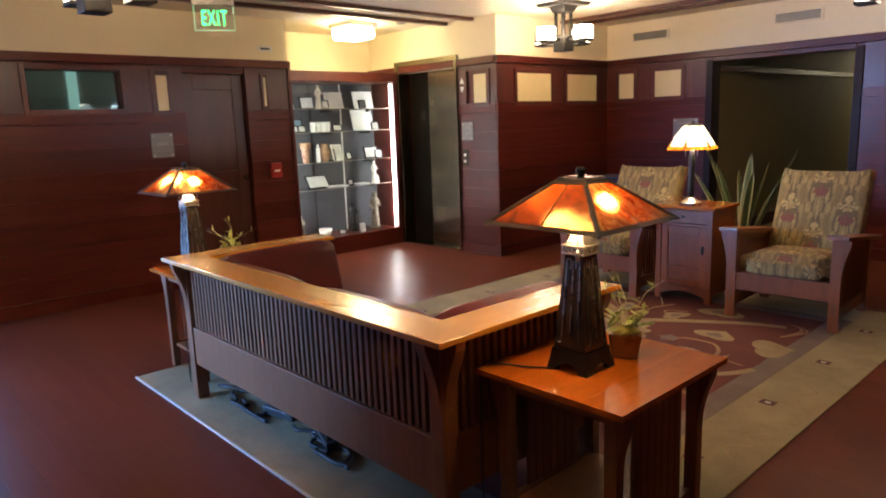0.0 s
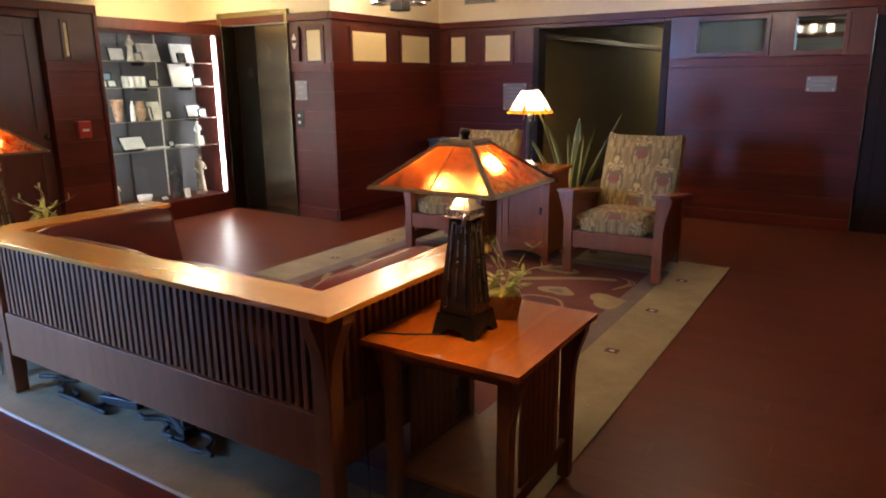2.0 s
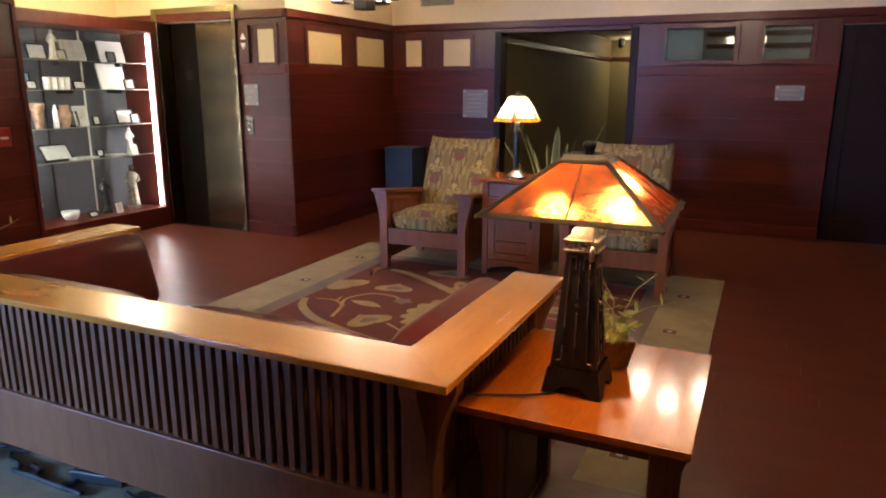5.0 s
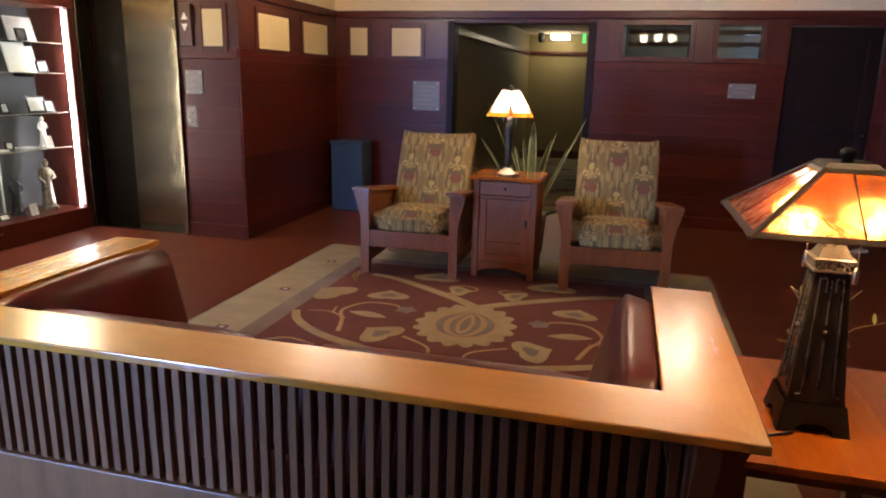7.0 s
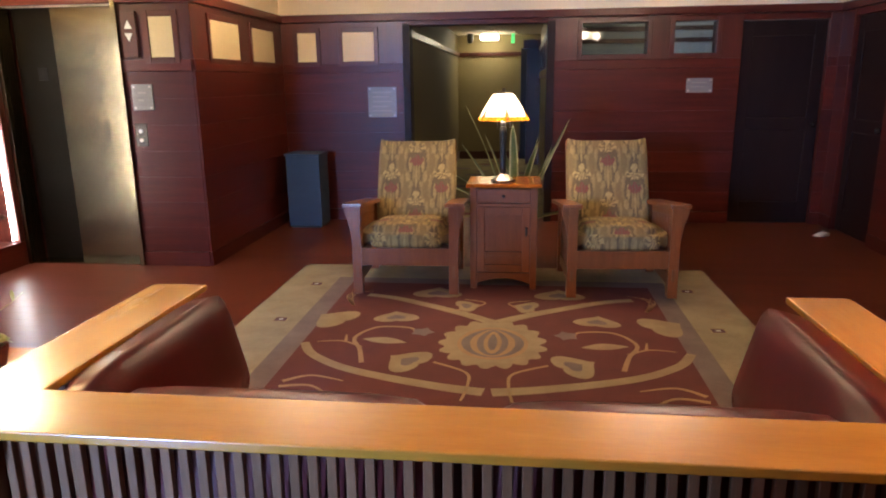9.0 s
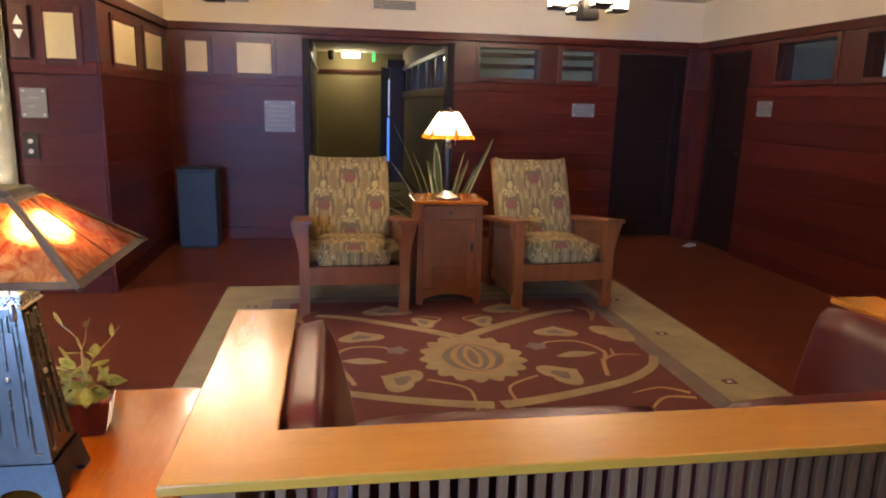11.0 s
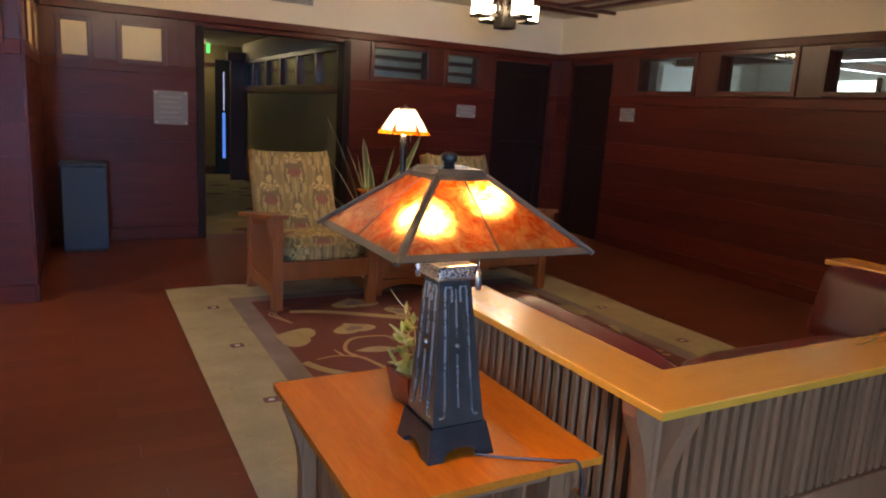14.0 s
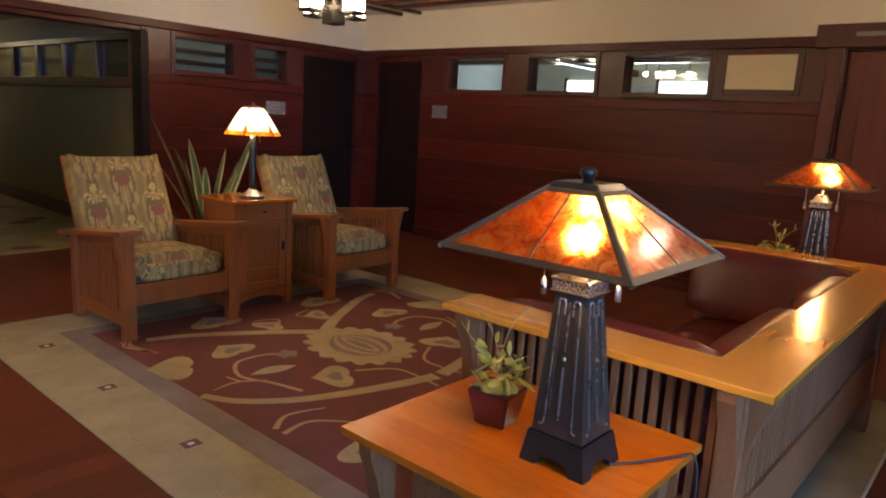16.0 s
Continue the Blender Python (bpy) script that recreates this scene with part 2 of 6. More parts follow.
TWIG = surface("dry_pale_twig", (0.36, 0.30, 0.16), (0.50, 0.43, 0.26), 0.7, 30)
MOSS = surface("yellow_moss", (0.30, 0.26, 0.05), (0.48, 0.42, 0.12), 0.95, 40, (1, 1, 1), 0.8)
POT_RED = surface("maroon_glaze", (0.10, 0.014, 0.012), (0.16, 0.024, 0.018), 0.22, 8)
POT_TAN = surface("golden_brown_glaze", (0.20, 0.10, 0.03), (0.32, 0.18, 0.06), 0.3, 8)
POT_OLIVE = surface("pale_ceramic", (0.42, 0.38, 0.31), (0.52, 0.48, 0.40), 0.4, 6)
CORD = surface("black_cord", (0.015, 0.015, 0.015), (0.03, 0.03, 0.03), 0.5)
RED_DOOR = surface("red_brown_door_wood", (0.085, 0.014, 0.007), (0.15, 0.026, 0.012), 0.34, 3.0, (6, 6, 0.5), 0.06)
CORNER_DOOR = surface("near_black_door_gloss", (0.013, 0.006, 0.0055), (0.020, 0.009, 0.008), 0.46, 2.0, (3, 3, 0.5), 0.0, rough_spread=0.04)
CORNER_DOOR.node_tree.nodes["Principled BSDF"].inputs["Specular IOR Level"].default_value = 0.18
DARK_ROOM = surface("dim_far_wall", (0.46, 0.47, 0.46), (0.55, 0.56, 0.55), 0.8)


def tapestry(name):
    """Woven upholstery: khaki ground with cream scrolls and brick-red tulips in a half-drop repeat."""
    m, nt, bsdf = nodes_of(name)
    link = nt.links.new
    tc = node(nt, "ShaderNodeTexCoord")
    sep = node(nt, "ShaderNodeSeparateXYZ")
    link(tc.outputs["UV"], sep.inputs[0])

    def calc(op, a, b=0.0, c=0.0):
        n = node(nt, "ShaderNodeMath")
        n.operation = op
        for slot, v in enumerate((a, b, c)):
            if isinstance(v, (int, float)):
                n.inputs[slot].default_value = v
            else:
                link(v, n.inputs[slot])
        return n.outputs[0]

    wob = node(nt, "ShaderNodeTexNoise", Scale=28.0, Detail=3.0)
    link(tc.outputs["UV"], wob.inputs["Vector"])
    jitter = calc("MULTIPLY", calc("SUBTRACT", wob.outputs["Fac"], 0.5), 0.13)
    u = calc("ADD", calc("MULTIPLY", sep.outputs["X"], 3.2), jitter)
    v = calc("ADD", calc("MULTIPLY", sep.outputs["Y"], 1.329), jitter)
    col = calc("FLOOR", u)
    odd = calc("MODULO", calc("ABSOLUTE", col), 2.0)
    fu = calc("SUBTRACT", calc("SUBTRACT", u, col), 0.5)
    vv = calc("ADD", v, calc("MULTIPLY", odd, 0.5))
    fv = calc("SUBTRACT", calc("FRACT", vv), 0.5)
    au = calc("ABSOLUTE", fu)
    # height and breadth within one repeat, in about equal lengths
    hv = calc("MULTIPLY", fv, 2.1)

    def spot(du, dv, ru, rv):
        a = calc("DIVIDE", calc("SUBTRACT", au, du), ru)
        b = calc("DIVIDE", calc("SUBTRACT", hv, dv), rv)
        return calc("SQRT", calc("ADD", calc("MULTIPLY", a, a), calc("MULTIPLY", b, b)))

    # tulip: a cup with a notched top and streaks
    notch = calc("MULTIPLY", calc("ABSOLUTE", calc("SINE", calc("MULTIPLY", fu, 14.0))), 0.5)
    cup = calc("LESS_THAN", calc("ADD", spot(0.0, 0.10, 0.27, 0.23), calc("MULTIPLY", notch, calc("GREATER_THAN", hv, 0.10))), 1.0)
    streak = calc("LESS_THAN", calc("FRACT", calc("MULTIPLY", au, 14.0)), 0.35)
    # stem and flanking leaves below the tulip, a flower crown with two dark eyes above it, ogee scrolls round each
    petals = calc("GREATER_THAN", calc("SINE", calc("MULTIPLY", calc("ARCTAN2", fu, calc("SUBTRACT", hv, 0.58)), 9.0)), -0.45)
    crown = calc("MULTIPLY", calc("LESS_THAN", spot(0.0, 0.60, 0.36, 0.20), 1.0), petals)
    crown = calc("MAXIMUM", crown, calc("LESS_THAN", spot(0.0, 0.84, 0.13, 0.15), 1.0))
    sepal = calc("LESS_THAN", spot(0.25, -0.08, 0.065, 0.30), 1.0)
    foot = calc("LESS_THAN", spot(0.10, -0.42, 0.05, 0.34), 1.0)
    stems = calc("LESS_THAN", spot(0.0, -0.55, 0.045, 0.48), 1.0)
    swing = calc("MULTIPLY_ADD", calc("COSINE", calc("MULTIPLY", hv, 2.992)), 0.13, 0.34)
    ogee = calc("LESS_THAN", calc("ABSOLUTE", calc("SUBTRACT", au, swing)), 0.055)
    inside = calc("LESS_THAN", au, swing)
    eyes = calc("LESS_THAN", spot(0.11, 0.72, 0.05, 0.07), 1.0)
    soft = calc("MAXIMUM", calc("MULTIPLY", ogee, 0.26), calc("MULTIPLY", foot, 0.45))
    for du, dv, ru, rv, much in ((0.34, -0.55, 0.10, 0.20, 0.6), (0.19, -0.85, 0.08, 0.12, 0.55), (0.44, 0.30, 0.06, 0.30, 0.5)):
        soft = calc("MAXIMUM", soft, calc("MULTIPLY", calc("LESS_THAN", spot(du, dv, ru, rv), 1.0), much))
    cream = calc("MAXIMUM", calc("MAXIMUM", crown, calc("MULTIPLY", sepal, 0.7)), calc("MAXIMUM", calc("MULTIPLY", stems, 0.7), soft))
    cream = calc("MULTIPLY", cream, calc("SUBTRACT", 1.0, eyes))
    patch = node(nt, "ShaderNodeTexNoise", Scale=24.0, Detail=4.0)
    link(tc.outputs["UV"], patch.inputs["Vector"])
    cream = calc("MULTIPLY", cream, calc("MULTIPLY_ADD", patch.outputs["Fac"], 1.3, 0.12))

    def blend(fac, a, b):
        n = node(nt, "ShaderNodeMix")
        n.data_type = "RGBA"
        link(fac, n.inputs["Factor"])
        for key, val in (("A", a), ("B", b)):
            slot = [s for s in n.inputs if s.name == key and s.type == "RGBA"][0]
            if isinstance(val, tuple):
                slot.default_value = (*val, 1)
            else:
                link(val, slot)
        return [s for s in n.outputs if s.type == "RGBA"][0]

    base = blend(wob.outputs["Fac"], (0.150, 0.097, 0.035), (0.240, 0.158, 0.058))
    base = blend(calc("MULTIPLY", inside, patch.outputs["Fac"]), base, (0.082, 0.058, 0.030))
    c = blend(cream, base, (0.43, 0.295, 0.102))
    red = blend(streak, (0.19, 0.050, 0.034), (0.17, 0.085, 0.048))
    c = blend(cup, c, red)
    weave = node(nt, "ShaderNodeTexNoise", Scale=420.0, Detail=2.0)
    link(tc.outputs["UV"], weave.inputs["Vector"])
    link(c, bsdf.inputs["Base Color"])
    bsdf.inputs["Roughness"].default_value = 0.92
    bp = node(nt, "ShaderNodeBump", Strength=0.4, Distance=0.002)
    link(weave.outputs["Fac"], bp.inputs["Height"])
    link(bp.outputs[0], bsdf.inputs["Normal"])
    return m


TAPESTRY = tapestry("floral_tapestry")


# ---- mesh helpers ----
def box(bm, x0, x1, y0, y1, z0, z1, bevel=0.0):
    made = bmesh.ops.create_cube(bm, size=1.0, matrix=Matrix.LocRotScale(((x0 + x1) / 2, (y0 + y1) / 2, (z0 + z1) / 2), None, (x1 - x0, y1 - y0, z1 - z0)))["verts"]
    if bevel:
        edges = list({e for v in made for e in v.link_edges})
        bmesh.ops.bevel(bm, geom=edges, offset=bevel, segments=2, affect="EDGES", profile=0.5)
    return bm


def frustum(bm, hx0, hy0, z0, hx1, hy1, z1, cx=0.0, cy=0.0):
    v = [bm.verts.new((cx + sx * hx, cy + sy * hy, z)) for hx, hy, z in ((hx0, hy0, z0), (hx1, hy1, z1)) for sx, sy in ((-1, -1), (1, -1), (1, 1), (-1, 1))]
    for f in ((3, 2, 1, 0), (4, 5, 6, 7), (0, 1, 5, 4), (1, 2, 6, 5), (2, 3, 7, 6), (3, 0, 4, 7)):
        bm.faces.new([v[i] for i in f])
    return bm


def prism(bm, outline, z0, z1, m=None):
    """An outline in x, y drawn up from z0 to z1; m turns it into place."""
    m = m or Matrix()
    low = [bm.verts.new(m @ Vector((x, y, z0))) for x, y in outline]
    top = [bm.verts.new(m @ Vector((x, y, z1))) for x, y in outline]
    bm.faces.new(low[::-1])
    bm.faces.new(top)
    for i in range(len(outline)):
        j = (i + 1) % len(outline)
        bm.faces.new((low[i], low[j], top[j], top[i]))
    return bm


def lathe(bm, profile, steps=24, cx=0.0, cy=0.0):
    rings = [[bm.verts.new((cx + r * math.cos(a), cy + r * math.sin(a), z)) for a in (2 * math.pi * k / steps for k in range(steps))] for r, z in profile]
    for a, b in zip(rings, rings[1:]):
        for k in range(steps):
            bm.faces.new((a[k], a[(k + 1) % steps], b[(k + 1) % steps], b[k]))
    bm.faces.new(rings[0][::-1])
    bm.faces.new(rings[-1])
    return bm


def tube(bm, pts, r, steps=6, taper=1.0):
    rings, pts = [], [Vector(p) for p in pts]
    for i, p in enumerate(pts):
        d = (pts[min(i + 1, len(pts) - 1)] - pts[max(i - 1, 0)]).normalized()
        a = d.orthogonal().normalized()
        b = d.cross(a)
        rad = r * (1 + (taper - 1) * i / (len(pts) - 1))
        rings.append([bm.verts.new(p + rad * (math.cos(t) * a + math.sin(t) * b)) for t in (2 * math.pi * k / steps for k in range(steps))])
    for u, v in zip(rings, rings[1:]):
        off = min(range(steps), key=lambda s: (v[s].co - u[0].co).length)
        for k in range(steps):
            bm.faces.new((u[k], u[(k + 1) % steps], v[(k + 1 + off) % steps], v[(k + off) % steps]))
    bm.faces.new(rings[0][::-1])
    bm.faces.new(rings[-1])
    return bm


def smooth_path(pts, steps=6):
    out, pts = [], [Vector(p) for p in pts]
    for i in range(len(pts) - 1):
        p0, p1, p2, p3 = pts[max(i - 1, 0)], pts[i], pts[i + 1], pts[min(i + 2, len(pts) - 1)]
        for k in range(steps):
            t = k / steps
            out.append(0.5 * (2 * p1 + (p2 - p0) * t + (2 * p0 - 5 * p1 + 4 * p2 - p3) * t * t + (3 * p1 - p0 - 3 * p2 + p3) * t ** 3))
    return out + [pts[-1]]


def mesh_of(name, bm, material, smooth=False):
    bmesh.ops.recalc_face_normals(bm, faces=bm.faces)
    me = bpy.data.meshes.new(name)
    if smooth:
        for f in bm.faces:
            f.smooth = True
    bm.to_mesh(me)
    bm.free()
    if material:
        me.materials.append(material)
    return me


def part(name, bm, material, parent, label="", smooth=False):
    ob = new(name, mesh_of(name, bm, material, smooth))
    ob.parent = parent
    if label:
        ob["label"] = label
    return ob


def thing(name, label, category, group="", kind=""):
    return tagged(new(name), label, category, group, kind)


def place(ob, x, y, z=0.0, turn=0.0):
    ob.matrix_basis = pose(x, y, z, 0, 0, turn)
    return ob


def bm_box(*a, **k):
    return box(bmesh.new(), *a, **k)


# ---- the room ----
BACK, RIGHT, LEFT, REAR, TOP = 6.12, 3.22, -3.72, -2.7, 2.55
COL_X, COL_Y, CASE_X = -2.34, 4.10, -3.95
WOOD_TOP = 2.06
WALL_T = 0.14


def slab(name, x0, x1, y0, y1, z0, z1, material, label="", category="wall", bevel=0.0):
    ob = new(name, mesh_of(name, bm_box(x0, x1, y0, y1, z0, z1, bevel=bevel), material))
    return tagged(ob, label, category, "", "structure") if label else ob


def run(bm, axis, at, out, a0, a1, z0, z1, thick=0.02, bevel=0.004):
    """A board on a wall face: axis 'x' or 'y' is the way the wall runs, at its face, out the side it stands on."""
    lo, hi = sorted((at, at + out * thick))
    if axis == "x":
        return box(bm, a0, a1, lo, hi, z0, z1, bevel=bevel)
    return box(bm, lo, hi, a0, a1, z0, z1, bevel=bevel)


def panelled_wall(name, axis, at, out, a0, a1, holes, label, lead=0.0):
    """A wall from a0 to a1 with openings (b0, b1, z0, z1), clad in horizontal planks below a frieze and a cap rail."""
    holes = sorted(holes)
    wall = thing(name, label, "wall", "", "structure")
    back = -out

    def core(b0, b1, z0, z1, mat, nm, lab=""):
        if b1 - b0 > 0.005 and z1 - z0 > 0.005:
            part(nm, run(bmesh.new(), axis, at, back, b0, b1, z0, z1, WALL_T, 0), mat, wall, lab)

    spans, edge, b_start = [], a0, a0 - lead
    for b0, b1, z0, z1 in holes:
        spans.append((edge, b0))
        core(b0, b1, 0, z0, WALL_WOOD, "wall_core")
        core(b0, b1, z1, WOOD_TOP, WALL_WOOD, "wall_core")
        edge = b1
    spans.append((edge, a1))
    for b0, b1 in spans:
        core(b0, b1, 0, WOOD_TOP, WALL_WOOD, "wall_core")
    core(a0, a1, WOOD_TOP, TOP, CREAM, "upper_wall", "cream painted plaster above the wood")
    # planks, cut round the openings
    z, tall = 0.12, 0.205
    rows = []
    while z < 1.5:
        rows.append((z, z + tall))
        z += tall
    rows = [(z0, z1) for z0, z1 in rows if z1 <= 1.56]
    for z0, z1 in rows:
        cuts = [(b0, b1) for b0, b1, h0, h1 in holes if h0 < z1 - 0.01 and h1 > z0]
        e = b_start
        for b0, b1 in cuts + [(a1, a1)]:
            if b0 - e > 0.02:
                part("plank", run(bmesh.new(), axis, at, out, e + 0.001, b0 - 0.001, z0 + 0.0003, z1 - 0.0003, 0.018, 0.0009), WALL_WOOD, wall)
            e = b1
    top_row = rows[-1][1]
    solid = [(b0, b1) for b0, b1 in spans]
    # belt rail, frieze boards, cap rail and skirting
    low = [(b0, b1) for b0, b1, h0, h1 in holes if h0 < 1.5]
    e = b_start
    for b0, b1 in low + [(a1, a1)]:
        if b0 - e > 0.02:
            part("belt_rail", run(bmesh.new(), axis, at, out, e, b0, top_row + 0.002, 1.645, 0.026), WALL_WOOD, wall)
            part("baseboard", run(bmesh.new(), axis, at, out, e, b0, 0.0, 0.118, 0.026), WALL_WOOD, wall)
        e = b1
    for b0, b1 in solid:
        if b1 - b0 > 0.02:
            part("frieze_board", run(bmesh.new(), axis, at, out, b0 - (lead if b0 == a0 else 0), b1, 1.648, WOOD_TOP - 0.003, 0.016, 0.002), WALL_WOOD_V, wall)
    part("cap_rail", run(bmesh.new(), axis, at, out, a0 - lead * 2, a1, WOOD_TOP, WOOD_TOP + 0.075, 0.045, 0.006), WALL_WOOD, wall)
    return wall


def frieze_frame(wall, axis, at, out, b0, b1, z0, z1, glazed, wide=0.045):
    """A small framed light in the frieze: a cream glass panel, or a clear pane set back in the wall."""
    for p0, p1, q0, q1 in ((b0 - wide, b0, z0 - wide, z1 + wide), (b1, b1 + wide, z0 - wide, z1 + wide), (b0, b1, z1, z1 + wide), (b0, b1, z0 - wide, z0)):
        part("window_frame", run(bmesh.new(), axis, at, out, p0, p1, q0, q1, 0.03, 0.004), WALL_WOOD_V, wall)
    if glazed:
        pane = part("pane", run(bmesh.new(), axis, at - out * 0.05, out, b0, b1, z0, z1, 0.006, 0), PANE, wall, "clear window pane")
        pane.visible_shadow = False
    else:
        part("panel", run(bmesh.new(), axis, at, out, b0, b1, z0, z1, 0.022, 0.002), PANEL_CREAM, wall, "cream glass panel")


def plaque(name, axis, at, out, b0, b1, z0, z1, label, lines=4):
    pl = thing(name, label, "sign")
    part("plate", run(bmesh.new(), axis, at, out, b0, b1, z0, z1, 0.012, 0.003), GREY_PLATE, pl)
    for sb in (b0 + 0.02, b1 - 0.02):
        for sz in (z0 + 0.02, z1 - 0.02):
            part("screw", run(bmesh.new(), axis, at + out * 0.012, out, sb - 0.007, sb + 0.007, sz - 0.007, sz + 0.007, 0.004, 0), PEWTER, pl)
    for i in range(lines):
        h = (z1 - z0) / (lines * 2 + 3)
        zz = z1 - h * (2 + 2 * i)
        part("text_bar", run(bmesh.new(), axis, at + out * 0.012, out, b0 + 0.05, b1 - 0.05 - 0.03 * (i % 2), zz - h * 0.5, zz, 0.002, 0), PLATE_INK, pl)
    return pl


# back wall with the corridor's opening and two glazed lights
w = panelled_wall("wall_north", "x", BACK, -1, COL_X, RIGHT, [(-0.98, 0.44, 0.0, 2.03), (0.77, 1.40, 1.70, 2.0), (1.66, 2.06, 1.70, 2.0), (2.30, 3.10, 0.0, 2.0)], "mahogany-stained horizontal plank wall with frieze, cream above")
frieze_frame(w, "x", BACK, -1, -2.15, -1.95, 1.67, 1.96, False)
frieze_frame(w, "x", BACK, -1, -1.67, -1.34, 1.67, 1.96, False)
frieze_frame(w, "x", BACK, -1, 0.77, 1.40, 1.70, 2.0, True)
frieze_frame(w, "x", BACK, -1, 1.66, 2.06, 1.70, 2.0, True)
for x0, x1 in ((-1.04, -0.965), (0.425, 0.50)):
    part("jamb", bm_box(x0, x1, BACK - 0.035, BACK + WALL_T + 0.02, 0, 2.03, bevel=0.004), CORNER_DOOR, w, "dark wooden opening jamb")
part("lintel", bm_box(-0.965, 0.425, BACK - 0.03, BACK + WALL_T + 0.02, 2.012, 2.056, bevel=0.004), WALL_WOOD, w)

# right wall: three glazed lights, a cream panel, a door by the corner
w = panelled_wall("wall_east", "y", RIGHT, -1, REAR, BACK, [(-0.6, 0.85, 0.0, 2.03), (1.85, 2.61, 1.70, 2.02), (2.91, 3.65, 1.70, 2.02), (3.97, 4.71, 1.70, 2.02), (5.12, 5.86, 0.0, 2.0)], "dark mahogany plank wall with a row of high windows")
for y0, y1 in ((1.85, 2.61), (2.91, 3.65), (3.97, 4.71)):
    frieze_frame(w, "y", RIGHT, -1, y0, y1, 1.70, 2.02, True)
frieze_frame(w, "y", RIGHT, -1, 1.18, 1.71, 1.74, 2.01, False)
part("door_trim", bm_box(RIGHT - 0.07, RIGHT + 0.05, 0.86, 0.97, 0, 2.12, bevel=0.006), WALL_WOOD_V, w)
part("door_header", bm_box(RIGHT - 0.09, RIGHT + 0.05, -0.7, 1.06, 2.045, 2.21, bevel=0.006), DOOR_WOOD, w)
part("text_bar", bm_box(RIGHT - 0.094, RIGHT - 0.089, 0.55, 0.80, 2.12, 2.15), GREY_PLATE, w)

# left wall: glazed light, cream panel, door, free end before the niche
w = panelled_wall("wall_west", "y", LEFT, 1, REAR, 2.42, [(-1.8, -0.6, 0.05, 2.03), (0.06, 0.78, 1.68, 2.0), (1.33, 1.95, 0.0, 2.0)], "mahogany-stained plank wall with a high window and a door")
frieze_frame(w, "y", LEFT, 1, 0.06, 0.78, 1.68, 2.0, True)
# unseen opening with a lamp, added to brighten the left floor and rug
for y in (-1.765, -1.2, -0.635):
    part("mullion", bm_box(LEFT - 0.1, LEFT - 0.02, y - 0.035, y + 0.035, 0.05, 2.03, bevel=0.004), DOOR_WOOD, w, "dark mullion of the added side opening")
area_lamp("side_fill", (LEFT - 0.12, -1.2, 1.1), (-1.0, -0.6, 0.0), 1.15, 1.85, 38, DAY)
frieze_frame(w, "y", LEFT, 1, 1.08, 1.18, 1.66, 1.97, False)
frieze_frame(w, "y", LEFT, 1, 2.14, 2.17, 1.69, 1.97, False, 0.03)
part("wall_end", bm_box(-4.5, LEFT + 0.03, 2.42, 2.46, 0, WOOD_TOP + 0.075, bevel=0.004), WALL_WOOD, w)
part("upper_wall", bm_box(-4.5, LEFT, 2.42, 2.45, WOOD_TOP + 0.075, TOP), CREAM, w)

# column beside the lifts, and the lift wall
w = panelled_wall("wall_column_side", "y", COL_X, 1, COL_Y, BACK, [], "mahogany plank side of the projecting lift shaft", 0.018)
frieze_frame(w, "y", COL_X, 1, 4.40, 4.98, 1.66, 1.96, False)
frieze_frame(w, "y", COL_X, 1, 5.28, 5.86, 1.66, 1.96, False)
w = panelled_wall("wall_lift", "x", COL_Y, -1, -4.6, COL_X - 0.001, [(-3.90, -2.94, 0.0, 2.13)], "mahogany plank wall round the lift door")
frieze_frame(w, "x", COL_Y, -1, -2.66, -2.47, 1.66, 1.96, False)

# plain unseen wall behind the camera; its doorway is added to admit daylight
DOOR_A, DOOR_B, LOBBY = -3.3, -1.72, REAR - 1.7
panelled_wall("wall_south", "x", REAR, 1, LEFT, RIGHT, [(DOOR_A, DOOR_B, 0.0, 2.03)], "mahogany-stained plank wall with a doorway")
# unseen lobby added behind that doorway; its walls narrow the daylight lamp's beam
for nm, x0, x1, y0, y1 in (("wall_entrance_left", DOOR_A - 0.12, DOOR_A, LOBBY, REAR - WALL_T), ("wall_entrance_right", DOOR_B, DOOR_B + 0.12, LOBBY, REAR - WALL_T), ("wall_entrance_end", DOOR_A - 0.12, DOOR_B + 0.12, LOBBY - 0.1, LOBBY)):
    slab(nm, x0, x1, y0, y1, 0, 2.2, WALL_WOOD, "mahogany wall of the added entrance lobby")
slab("ceiling_entrance", DOOR_A - 0.12, DOOR_B + 0.12, LOBBY, REAR - WALL_T, 2.1, 2.2, CEIL_PAINT, "cream ceiling of the added entrance lobby", "ceiling")
slab("floor_entrance", DOOR_A - 0.12, DOOR_B + 0.12, LOBBY, REAR - 0.31, -0.05, -0.002, FLOOR_WOOD, "dark wood floor of the added entrance lobby", "floor")
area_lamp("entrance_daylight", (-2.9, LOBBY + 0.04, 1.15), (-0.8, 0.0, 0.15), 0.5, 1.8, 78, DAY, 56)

# ceiling with dark battens
ceiling = slab("ceiling", -4.7, 5.2, REAR - 0.2, BACK + 0.2, TOP, TOP + 0.12, CEIL_PAINT, "cream painted ceiling with dark wooden battens", "ceiling")
for i, (x0, x1, y0, y1) in enumerate(((-3.12, -3.05, REAR, COL_Y), (-2.72, -2.65, REAR, COL_Y), (COL_X, RIGHT, 5.18, 5.24), (COL_X, RIGHT, 5.48, 5.54), (2.5, 2.57, REAR, 5.18), (2.8, 2.87, REAR, 5.18))):
    slab("trim", x0, x1, y0, y1, TOP - 0.035, TOP, DOOR_WOOD, "dark wooden ceiling batten", "trim", 0.004)

